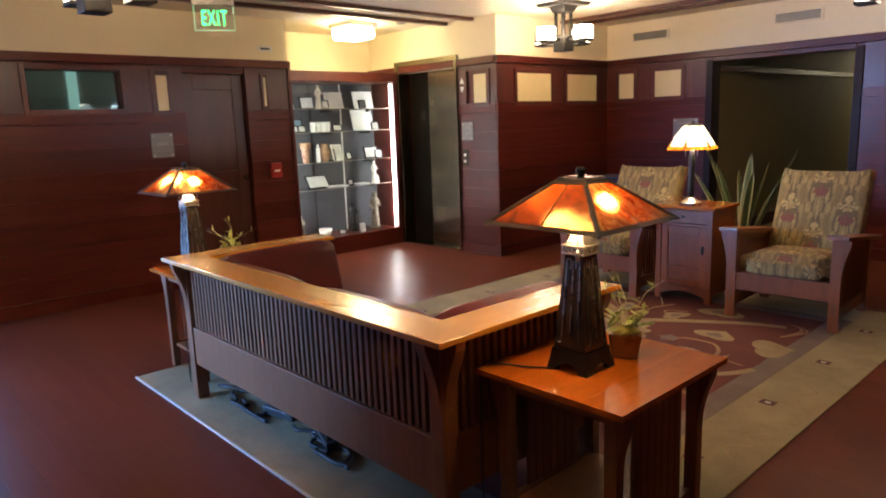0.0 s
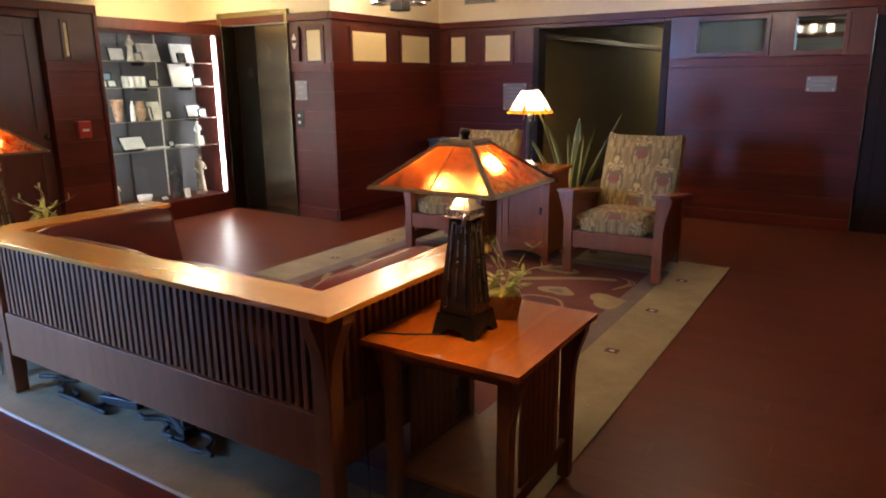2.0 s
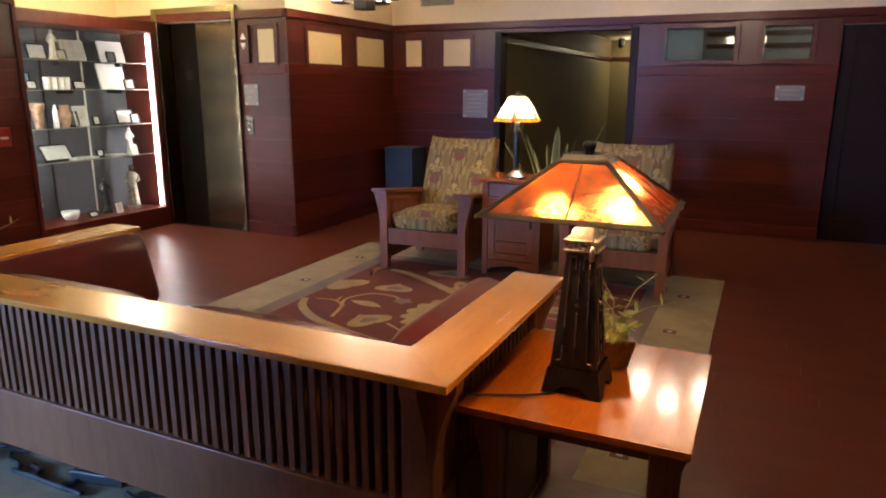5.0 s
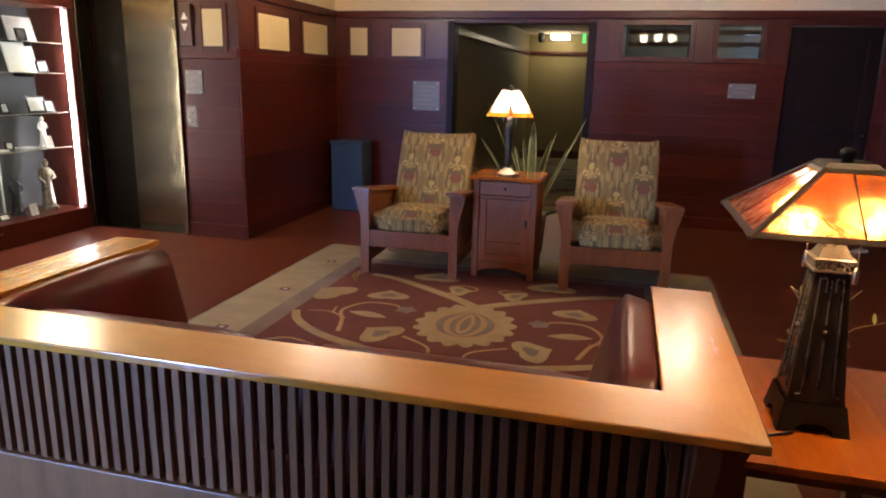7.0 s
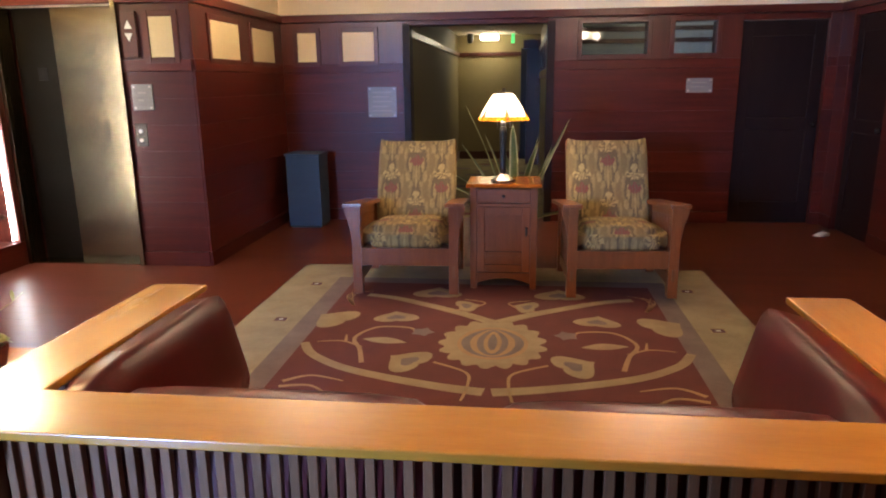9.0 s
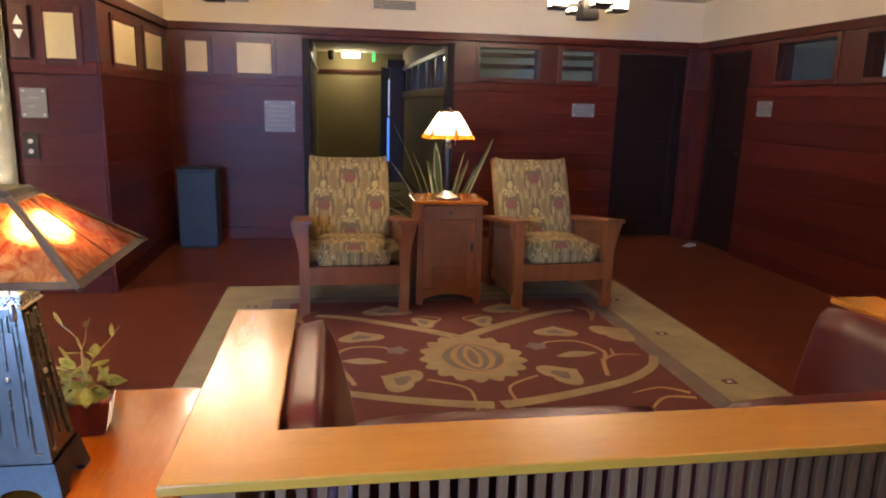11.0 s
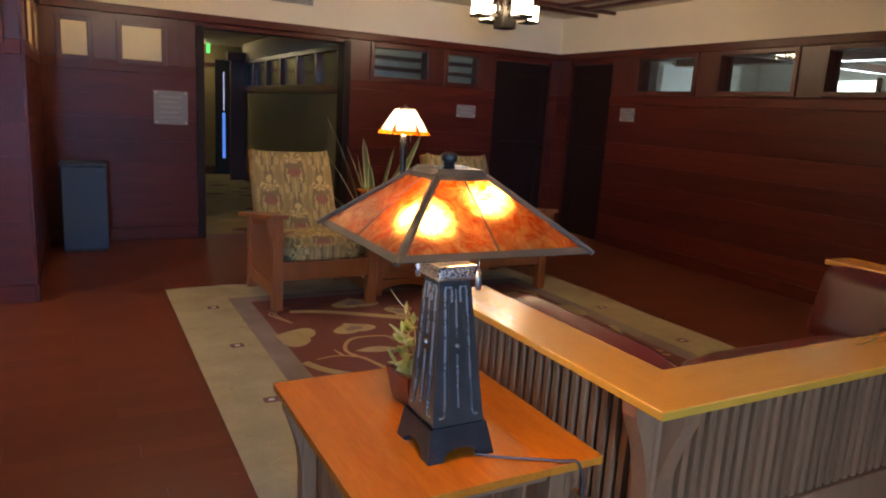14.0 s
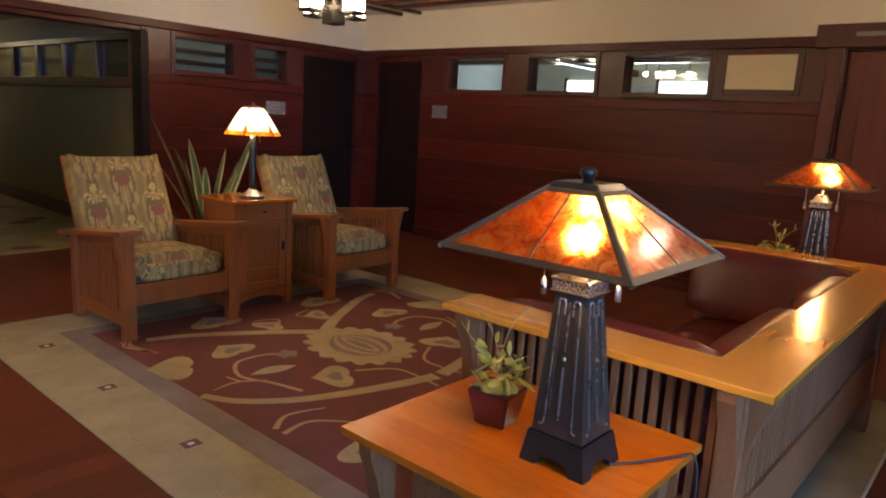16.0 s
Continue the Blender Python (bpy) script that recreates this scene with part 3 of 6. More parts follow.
# niche with the display case
slab("wall_niche", -4.62, -4.5, 2.42, COL_Y + 0.1, 2.07, TOP, CREAM, "cream plaster above the display case")
slab("wall_niche_lower", -4.75, -4.62, 2.42, COL_Y + 0.1, 0, TOP, CREAM, "cream plaster behind the display case")


# ---- lift ----
def lift():
    t = thing("elevator", "closed bronze-steel elevator doors in a metal frame", "elevator")
    y = COL_Y
    # left leaf: the recess shade and dark reflection are put into its colour
    part("door_leaf", bm_box(-3.88, -3.55, y + 0.13, y + 0.16, 0.01, 2.10, bevel=0.003), SHADED_STEEL, t, "door leaf coloured near-black for recess shade")
    part("door_leaf", bm_box(-3.545, -2.96, y + 0.11, y + 0.14, 0.01, 2.10, bevel=0.003), STEEL, t, "brushed bronze door leaf")
    part("jamb", bm_box(-3.97, -3.90, y - 0.05, y + 0.13, 0, 2.19, bevel=0.004), STEEL, t)
    part("jamb", bm_box(-2.94, -2.90, y - 0.05, y + 0.13, 0, 2.19, bevel=0.004), STEEL, t)
    part("header", bm_box(-3.90, -2.94, y - 0.05, y + 0.13, 2.13, 2.19, bevel=0.004), STEEL, t)
    part("sill", bm_box(-3.90, -2.94, y - 0.02, y + 0.13, 0.002, 0.012), STEEL, t)
    part("sign_plate", bm_box(-3.72, -3.64, y + 0.12, y + 0.128, 1.5, 1.6), BLACK_IRON, t)
    part("shaft_wall", bm_box(-3.97, -2.90, y + 0.17, y + 0.20, 0, 2.2), BLACK_IRON, t)


lift()


def call_panel():
    t = thing("lift_lantern", "dark wooden lift lantern with two white arrows", "sign")
    y = COL_Y - 0.016
    part("board", bm_box(-2.87, -2.75, y - 0.03, y, 1.66, 2.0, bevel=0.004), DOOR_WOOD, t)
    for s, z in ((1, 1.90), (-1, 1.81)):
        bm = bmesh.new()
        prism(bm, [(-0.03, -0.028 * s), (0.03, -0.028 * s), (0.0, 0.032 * s)], 0, 0.006, pose(-2.81, y - 0.03, z, 90, 0, 0))
        part("arrow", bm, WHITE_PLASTIC, t, "white arrow")
    t = thing("call_button_plate", "small metal plate with two lit call buttons", "switch")
    y = COL_Y - 0.018
    part("plate", bm_box(-2.86, -2.76, y - 0.01, y, 0.98, 1.16, bevel=0.003), LAMP_BODY, t)
    for z in (1.03, 1.10):
        bm = bmesh.new()
        lathe(bm, [(0.016, 0), (0.016, 0.008), (0.010, 0.010)], 14)
        bm.transform(pose(-2.81, y - 0.01, z, 90, 0, 0))
        part("button", bm, WHITE_PLASTIC, t, "round white button", True)


call_panel()
plaque("floor_plaque", "x", COL_Y - 0.018, -1, -2.85, -2.68, 1.26, 1.46, "square grey metal plaque beside the lift", 2)
plaque("wall_plaque", "x", BACK - 0.018, -1, -1.42, -1.12, 1.10, 1.41, "square grey metal plaque on the plank wall", 5)
plaque("small_plaque", "x", BACK - 0.018, -1, 1.80, 2.05, 1.32, 1.46, "small grey plaque on the plank wall", 2)
plaque("small_plaque", "y", RIGHT - 0.018, -1, 4.70, 4.92, 1.38, 1.52, "small grey plaque on the plank wall", 2)
plaque("floor_plaque", "y", LEFT + 0.018, 1, 0.98, 1.18, 1.24, 1.46, "square grey metal plaque beside a door", 1)


# ---- doors ----
def panel_door(name, label, w=0.8, h=2.0, mat=None):
    """A door leaf in x from 0 to w, face at y = 0, with two sunk panels and a knob."""
    mat = mat or DOOR_WOOD
    t = tagged(new(name), label, "door", "", "structure")
    part("leaf", bm_box(0, w, 0.012, 0.045, 0.005, h - 0.005), mat, t)
    s = 0.11
    for x0, x1, z0, z1 in ((0, s, 0.005, h - 0.005), (w - s, w, 0.005, h - 0.005), (s, w - s, h - 0.15, h - 0.005), (s, w - s, 0.95, 1.07), (s, w - s, 0.005, 0.22)):
        part("rail", bm_box(x0, x1, 0, 0.014, z0, z1, bevel=0.003), mat, t)
    bm = bmesh.new()
    lathe(bm, [(0.012, 0), (0.012, 0.03), (0.026, 0.04), (0.028, 0.055), (0.012, 0.065)], 14)
    bm.transform(pose(w - 0.06, 0, 1.0, 90, 0, 0))
    part("knob", bm, LAMP_BODY, t, "dark metal knob", True)
    return t


panel_door("door_1", "dark stained wooden door in the corner", 0.79, 2.0, CORNER_DOOR).matrix_basis = pose(2.305, BACK + 0.03, 0)
panel_door("door_2", "dark stained wooden door beside the corner", 0.73, 2.0, CORNER_DOOR).matrix_basis = pose(RIGHT + 0.03, 5.855, 0, 0, 0, -90)
panel_door("door_3", "brown wooden panel door in the plank wall", 0.61).matrix_basis = pose(LEFT - 0.05, 1.335, 0, 0, 0, 90)
panel_door("door_4", "reddish wooden door under a dark header", 1.44, 2.03, RED_DOOR).matrix_basis = pose(RIGHT + 0.04, 0.845, 0, 0, 0, -90)


# ---- corridor behind the opening ----
CX0, CX1, CEND = -1.02, 0.50, 12.2
slab("corridor_wall_west", CX0 - 0.1, CX0, BACK + WALL_T, CEND, 0, 2.3, OLIVE, "olive painted corridor wall")
c = thing("corridor_wall_east", "olive corridor wall with dark wooden frieze", "wall", "", "structure")
part("wall", bm_box(CX1, CX1 + 0.1, BACK + WALL_T, 11.4, 0, 1.52), OLIVE, c)
part("upper_wall", bm_box(CX1, CX1 + 0.1, BACK + WALL_T, 11.5, 2.0, 2.3), CREAM, c)
part("frieze_back", bm_box(CX1 + 0.03, CX1 + 0.1, BACK + WALL_T, 11.5, 1.52, 2.0), DOOR_WOOD, c)
part("rail", bm_box(CX1 - 0.03, CX1 + 0.02, BACK + WALL_T, 11.5, 1.50, 1.60, bevel=0.004), WALL_WOOD_V, c)
part("rail", bm_box(CX1 - 0.03, CX1 + 0.02, BACK + WALL_T, 11.5, 1.96, 2.02, bevel=0.004), DOOR_WOOD, c)
for i in range(7):
    y = 6.35 + i * 0.82
    part("post", bm_box(CX1 - 0.03, CX1 + 0.03, y, y + 0.10, 1.60, 1.96, bevel=0.004), WALL_WOOD_V, c)
    if i < 6:
        part("pane", bm_box(CX1 + 0.015, CX1 + 0.02, y + 0.10, y + 0.82, 1.60, 1.96), PANE, c)
part("baseboard", bm_box(CX1 - 0.02, CX1, BACK + WALL_T, 11.4, 0, 0.17, bevel=0.003), DOOR_WOOD, c)
c = thing("corridor_wall_end", "olive end wall of the corridor with dark rail", "wall", "", "structure")
part("wall", bm_box(CX0, 1.6, CEND, CEND + 0.1, 0, 2.3), OLIVE, c)
part("rail", bm_box(CX0, 1.6, CEND - 0.03, CEND, 1.92, 1.99, bevel=0.004), DOOR_WOOD, c)
part("baseboard", bm_box(CX0, 1.6, CEND - 0.02, CEND, 0, 0.15), DOOR_WOOD, c)
slab("corridor_wall_return", 1.6, 1.7, 11.5, CEND, 0, 2.3, OLIVE, "olive return wall of the corridor")
slab("corridor_wall_jut", CX1, 1.6, 11.4, 11.5, 0, 2.3, OLIVE, "olive wall at the corridor's turn")
c = thing("corridor_rail", "dark wooden picture rail along the corridor", "trim", "", "structure")
part("rail", bm_box(CX0, CX0 + 0.03, BACK + WALL_T, CEND, 1.92, 1.99, bevel=0.004), DOOR_WOOD, c)
part("baseboard", bm_box(CX0, CX0 + 0.02, BACK + WALL_T, CEND, 0, 0.15), DOOR_WOOD, c)
slab("corridor_ceiling", CX0 - 0.1, 1.7, BACK + WALL_T, CEND, 2.3, 2.36, CEIL_PAINT, "cream corridor ceiling", "ceiling")
slab("corridor_floor", CX0 - 0.1, 1.7, BACK + WALL_T + 0.02, CEND + 0.1, -0.05, 0.004, CARPET, "olive patterned corridor carpet", "floor")
for i in range(26):
    random.seed(400 + i)
    bm = bmesh.new()
    x, y, a = random.uniform(-0.85, 0.35), 6.45 + 0.21 * i, random.uniform(0, 3.1)
    n = random.choice((5, 6, 7))
    prism(bm, [(random.uniform(0.09, 0.19) * math.cos(a + k * 6.283 / n), random.uniform(0.06, 0.12) * math.sin(a + k * 6.283 / n)) for k in range(n)], 0.0, 0.002, pose(x, y, 0.0045))
    ob = new("carpet_motif", mesh_of("carpet_motif", bm, random.choice((RUG_RED, RUG_MAUVE, RUG_OLIVE))))
    tagged(ob, "dark leaf motif woven in corridor carpet", "carpet motif", "carpet motifs", "structure")
slab("corridor_pilaster", 0.26, CX1, 11.22, 11.34, 0, 2.12, DOOR_WOOD, "dark wooden pilaster at the corridor's turn", "trim", 0.006)
slab("corridor_cap", 0.20, CX1, 11.16, 11.38, 2.0, 2.14, DOOR_WOOD, "dark wooden cap of the pilaster", "trim", 0.006)
t = thing("corridor_light", "square lit flush ceiling light", "ceiling light")
part("frame", bm_box(-0.58, -0.24, 11.62, 11.96, 2.27, 2.30, bevel=0.006), PEWTER, t)
part("diffuser", bm_box(-0.565, -0.255, 11.635, 11.945, 2.19, 2.27, bevel=0.012), glowing("corridor_diffuser", (1.0, 0.9, 0.66), 18.0), t)
t = thing("security_camera", "small dark dome camera on the corridor ceiling", "camera")
bm = bmesh.new()
lathe(bm, [(0.02, 2.13), (0.05, 2.15), (0.06, 2.2), (0.06, 2.30)], 14, -0.76, 11.8)
part("housing", bm, BLACK_IRON, t, "", True)
t = thing("corridor_exit_sign", "small green lit exit sign", "sign")
part("panel", bm_box(-0.02, 0.04, 11.9, 11.92, 2.13, 2.30), glowing("dim_green_sign", (0.1, 0.8, 0.25), 0.5), t)
t = thing("corridor_door", "dark door with a narrow strip of blue daylight", "door", "", "structure")
part("leaf", bm_box(0.16, 1.0, CEND - 0.06, CEND - 0.035, 0.01, 2.05, bevel=0.004), BLACK_IRON, t)
part("light_strip", bm_box(0.285, 0.335, CEND - 0.064, CEND - 0.061, 0.30, 1.12), glowing("blue_daylight", (0.10, 0.28, 1.0), 0.8), t, "slit of blue daylight")
part("light_strip", bm_box(0.300, 0.322, CEND - 0.064, CEND - 0.061, 1.16, 1.84), glowing("pale_daylight", (0.55, 0.62, 1.0), 0.5), t, "slit of pale daylight")


# ---- rooms seen through the high windows ----
def far_room(name, x0, x1, y0, y1, colour, skip=""):
    t = thing(name, "dim neighbouring room seen through high windows", "room", "", "structure")
    part("far_wall", bm_box(x0, x1, y1, y1 + 0.1, 0, 2.9), colour, t)
    if skip != "low":
        part("side_wall", bm_box(x0 - 0.1, x0, y0, y1, 0, 2.9), colour, t)
    if skip != "high":
        part("side_wall", bm_box(x1, x1 + 0.1, y0, y1, 0, 2.9), colour, t)
    if skip:
        part("near_wall", bm_box(x0, x1, y0 - 0.1, y0, 0, 2.9), colour, t)
    part("room_ceiling", bm_box(x0, x1, y0, y1, 2.9, 2.95), CEIL_PAINT, t)
    part("room_floor", bm_box(x0, x1, y0, y1, -0.1, -0.02), FLOOR_WOOD, t)
    return t


far_room("room_north", 0.75, 5.0, BACK + WALL_T + 0.01, 10.5, DARK_ROOM)
t = far_room("room_east", RIGHT + WALL_T + 0.01, 9.0, -0.8, 7.8, DARK_ROOM, "low")
part("beam", bm_box(6.9, 7.1, -0.8, 7.8, 2.34, 2.46), DOOR_WOOD, t)
part("beam", bm_box(RIGHT + WALL_T + 0.02, 9.0, 5.3, 5.42, 2.3, 2.42), DOOR_WOOD, t)
DAYLIT = glowing("daylit_glass", (0.85, 0.93, 1.0), 4.0)
for y0, y1 in ((4.02, 4.88), (5.62, 6.72), (2.3, 3.2)):
    wn = thing("far_window", "bright daylit window of the neighbouring room", "window", "far windows", "structure")
    part("pane", bm_box(8.97, 8.99, y0, y1, 1.9, 2.23), DAYLIT, wn)
    part("window_frame", bm_box(8.94, 9.0, y0 - 0.05, y0, 1.85, 2.28), DOOR_WOOD, wn)
    part("window_frame", bm_box(8.94, 9.0, y1, y1 + 0.05, 1.85, 2.28), DOOR_WOOD, wn)
for y0, y1 in ((3.1, 3.9), (4.6, 5.2)):
    ln = thing("strip_light", "long lit strip light in the neighbouring room", "lamp", "far strip lights")
    part("tube", bm_box(6.45, 6.5, y0, y1, 2.40, 2.43), DAYLIT, ln)
    part("housing", bm_box(6.44, 6.51, y0, y1, 2.43, 2.9), WHITE_PLASTIC, ln)
for y in (3.28, 3.70, 3.88):
    ln = thing("pendant_light", "small lit pendant in the neighbouring room", "lamp", "far pendants")
    bm = bmesh.new()
    lathe(bm, [(0.014, 2.10), (0.03, 2.11), (0.03, 2.145), (0.014, 2.155)], 12, 6.3, y)
    part("shade", bm, LANTERN_GLASS, ln, "", True)
    part("rod", bm_box(6.295, 6.305, y - 0.005, y + 0.005, 2.155, 2.9), BLACK_IRON, ln)
for x in (1.2, 2.2):
    ln = thing("pendant_light", "small lit pendant in the neighbouring room", "lamp", "far pendants")
    bm = bmesh.new()
    lathe(bm, [(0.02, 2.30), (0.055, 2.32), (0.055, 2.38), (0.02, 2.40)], 12, x, 9.3)
    part("shade", bm, LANTERN_GLASS, ln, "", True)
    part("rod", bm_box(x - 0.01, x + 0.01, 9.29, 9.31, 2.40, 2.9), BLACK_IRON, ln)
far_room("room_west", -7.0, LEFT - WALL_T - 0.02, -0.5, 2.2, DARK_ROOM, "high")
# no window here: a glowing strip added for the pale streak behind the pane
wn = thing("far_window", "glowing strip added as pale streak in room beyond", "window", "far windows", "structure")
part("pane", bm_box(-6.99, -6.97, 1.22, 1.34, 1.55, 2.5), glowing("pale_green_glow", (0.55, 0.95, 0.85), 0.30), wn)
area_lamp("far_room_light", (8.9, 5.0, 2.06), (5.0, 4.5, 2.2), 3.6, 0.3, 140, (0.72, 0.86, 1.0))
# unseen lamps added to brighten the rooms behind the north and west panes
area_lamp("far_room_light", (3.0, 10.4, 2.1), (2.5, 8.0, 2.2), 3.0, 0.5, 26, (0.55, 0.76, 1.0))
area_lamp("far_room_light", (-4.3, 1.5, 2.75), (-7.0, 1.2, 1.9), 1.0, 0.3, 5, (0.5, 0.92, 0.85))
for z in (2.02, 2.2, 2.42):
    slab("trim", 0.8, 5.0, 10.44, 10.5, z, z + 0.07, DOOR_WOOD, "dark rail across the neighbouring room", "trim")


# ---- chandeliers ----
def chandelier():
    t = thing("chandelier", "dark bronze craftsman chandelier with four lit lanterns", "chandelier", "lobby chandeliers")
    part("canopy", frustum(bmesh.new(), 0.17, 0.17, TOP - 0.03, 0.19, 0.19, TOP), BLACK_IRON, t)
    part("canopy_block", frustum(bmesh.new(), 0.07, 0.07, TOP - 0.09, 0.10, 0.10, TOP - 0.03), BLACK_IRON, t)
    for sx in (-1, 1):
        for sy in (-1, 1):
            part("stem", bm_box(sx * 0.05 - 0.011, sx * 0.05 + 0.011, sy * 0.05 - 0.011, sy * 0.05 + 0.011, 2.24, TOP - 0.09), BLACK_IRON, t)
    part("hub", bm_box(-0.07, 0.07, -0.07, 0.07, 2.10, 2.25, bevel=0.006), BLACK_IRON, t)
    for k in range(4):
        m = pose(0, 0, 0, 0, 0, 90 * k)
        bm = bm_box(0.07, 0.22, -0.018, 0.018, 2.19, 2.225, bevel=0.003)
        bm.transform(m)
        part("arm", bm, BLACK_IRON, t)
        bm = bm_box(0.175, 0.315, -0.07, 0.07, 2.17, 2.195, bevel=0.003)
        bm.transform(m)
        lan = part("lantern_base", bm, BLACK_IRON, t)
        bm = bm_box(0.182, 0.308, -0.063, 0.063, 2.195, 2.315, bevel=0.004)
        bm.transform(m)
        part("lantern_glass", bm, LANTERN_GLASS, t, "lit white lantern glass")
        for a in (0.182, 0.308):
            for b in (-0.063, 0.063):
                bm = bm_box(a - 0.005, a + 0.005, b - 0.005, b + 0.005, 2.195, 2.318)
                bm.transform(m)
                part("lantern_post", bm, BLACK_IRON, lan)
    return t


ch = chandelier()
place(ch, -1.58, 4.24, 0, -4)
copy_thing(ch, pose(1.25, 4.33, 0, 0, 0, 2))
copy_thing(ch, pose(-1.40, -0.07, 0, 0, 0, 0))
copy_thing(ch, pose(1.30, -0.07, 0, 0, 0, 0))

t = thing("flush_light", "lit square flush-mount ceiling light before the case", "ceiling light")
part("frame", bm_box(-3.83, -3.45, 3.05, 3.43, TOP - 0.045, TOP, bevel=0.006), PEWTER, t)
part("diffuser", bm_box(-3.81, -3.47, 3.07, 3.41, TOP - 0.165, TOP - 0.045, bevel=0.03), glowing("flush_diffuser", (1.0, 0.86, 0.46), 32.0), t, "glowing white diffuser")

t = thing("smoke_detector", "small round ceiling smoke detector", "detector")
bm = bmesh.new()
lathe(bm, [(0.03, TOP - 0.04), (0.055, TOP - 0.03), (0.06, TOP)], 16, -3.2, 3.55)
part("housing", bm, VENT_GREY, t, "", True)
for vx in (-1.75, -0.12):
    v = thing("wall_vent", "grey slotted air vent on the cream wall", "vent", "air vents")
    part("frame", bm_box(vx - 0.24, vx + 0.24, BACK - 0.012, BACK, 2.32, 2.43, bevel=0.003), CREAM, v)
    for k in range(6):
        part("slat", bm_box(vx - 0.21, vx + 0.21, BACK - 0.02, BACK - 0.012, 2.337 + k * 0.014, 2.345 + k * 0.014), DARK_INK, v)
t = thing("wall_sign", "tiny white notice on the cream wall", "sign")
part("plate", bm_box(LEFT, LEFT + 0.008, 2.12, 2.28, 2.22, 2.28), WHITE_PLASTIC, t)
part("text_bar", bm_box(LEFT + 0.008, LEFT + 0.01, 2.15, 2.25, 2.24, 2.26), DARK_INK, t)
t = thing("fire_alarm_pull", "small red fire alarm pull station", "alarm")
part("box", bm_box(LEFT + 0.018, LEFT + 0.06, 2.14, 2.26, 0.97, 1.12, bevel=0.006), RED_PLASTIC, t)
part("handle", bm_box(LEFT + 0.06, LEFT + 0.072, 2.17, 2.23, 1.03, 1.05, bevel=0.002), WHITE_PLASTIC, t)


def exit_sign():
    t = thing("exit_sign", "green edge-lit glass exit sign under the ceiling", "sign")
    part("sheet", bm_box(-0.15, 0.15, -0.004, 0.004, -0.19, 0.0, bevel=0.002), CLEAR, t, "clear acrylic sheet")
    part("bracket", bm_box(-0.16, 0.16, -0.02, 0.02, 0.0, 0.11, bevel=0.004), PEWTER, t)
    for x0, x1, z0, z1 in ((-0.15, 0.15, -0.193, -0.19), (-0.153, -0.15, -0.193, 0.0), (0.15, 0.153, -0.193, 0.0)):
        part("edge_glow", bm_box(x0, x1, -0.004, 0.004, z0, z1), EXIT_EDGE, t, "faintly lit sheet edge")
    curve = bpy.data.curves.new("exit_text", "FONT")
    curve.body, curve.size, curve.align_x, curve.extrude = "EXIT", 0.165, "CENTER", 0.002
    curve.offset = 0.001
    curve.space_character = 1.22
    tmp = new("exit_text", curve)
    me = bpy.data.meshes.new_from_object(tmp.evaluated_get(bpy.context.evaluated_depsgraph_get()))
    bpy.data.objects.remove(tmp)
    me.transform(pose(0, -0.008, -0.152, 90, 0, 0) @ Matrix.Diagonal((0.50, 1.0, 1.0, 1.0)))
    me.materials.clear()
    me.materials.append(EXIT_GREEN)
    ob = new("letters", me)
    ob.parent = t
    return t


exit_sign().matrix_basis = pose(-2.72, 1.226, 2.44, 0, 0, 62)


# ---- settle ----
def corbel(parent, x, y, turn, top, material, depth=0.085, tall=0.26, thick=0.045):
    """A curved bracket under a ledge: flares outwards along its local x towards the top."""
    line = [(0.0, top), (depth, top), (depth * 0.96, top - 0.03)]
    for k in range(1, 7):
        a = k / 6
        line.append((depth * (1 - a) ** 2.0, top - 0.03 - (tall - 0.03) * a))
    bm = bmesh.new()
    prism(bm, line, -thick / 2, thick / 2, pose(0, 0, 0, 90, 0, 0))
    bm.transform(pose(x, y, 0, 0, 0, turn))
    return part("corbel", bm, material, parent)


def cushion_mesh(sx, sy, sz, puff=0.02, cuts=8, edge=0.03):
    """A soft slab round the origin's top centre: x, y centred, z from 0 to sz, with crowned faces and rounded edges."""
    bm = bm_box(-sx / 2, sx / 2, -sy / 2, sy / 2, 0, sz)
    bmesh.ops.subdivide_edges(bm, edges=bm.edges[:], cuts=cuts, use_grid_fill=True)
    for v in bm.verts:
        u, w, h = v.co.x / (sx / 2), v.co.y / (sy / 2), v.co.z / (sz / 2) - 1
        fu, fw, fh = max(0, 1 - u ** 4), max(0, 1 - w ** 4), max(0, 1 - h ** 4)
        v.co.z += puff * h * fu * fw
        v.co.y += puff * 0.8 * w * fu * fh
        v.co.x += puff * 0.8 * u * fw * fh
        # pull the edges in
        pull = edge * (abs(u) ** 8 * abs(w) ** 8 + abs(u) ** 8 * abs(h) ** 8 + abs(w) ** 8 * abs(h) ** 8)
        v.co.x -= u * pull
        v.co.y -= w * pull
        v.co.z -= h * pull * 0.6
    return bm


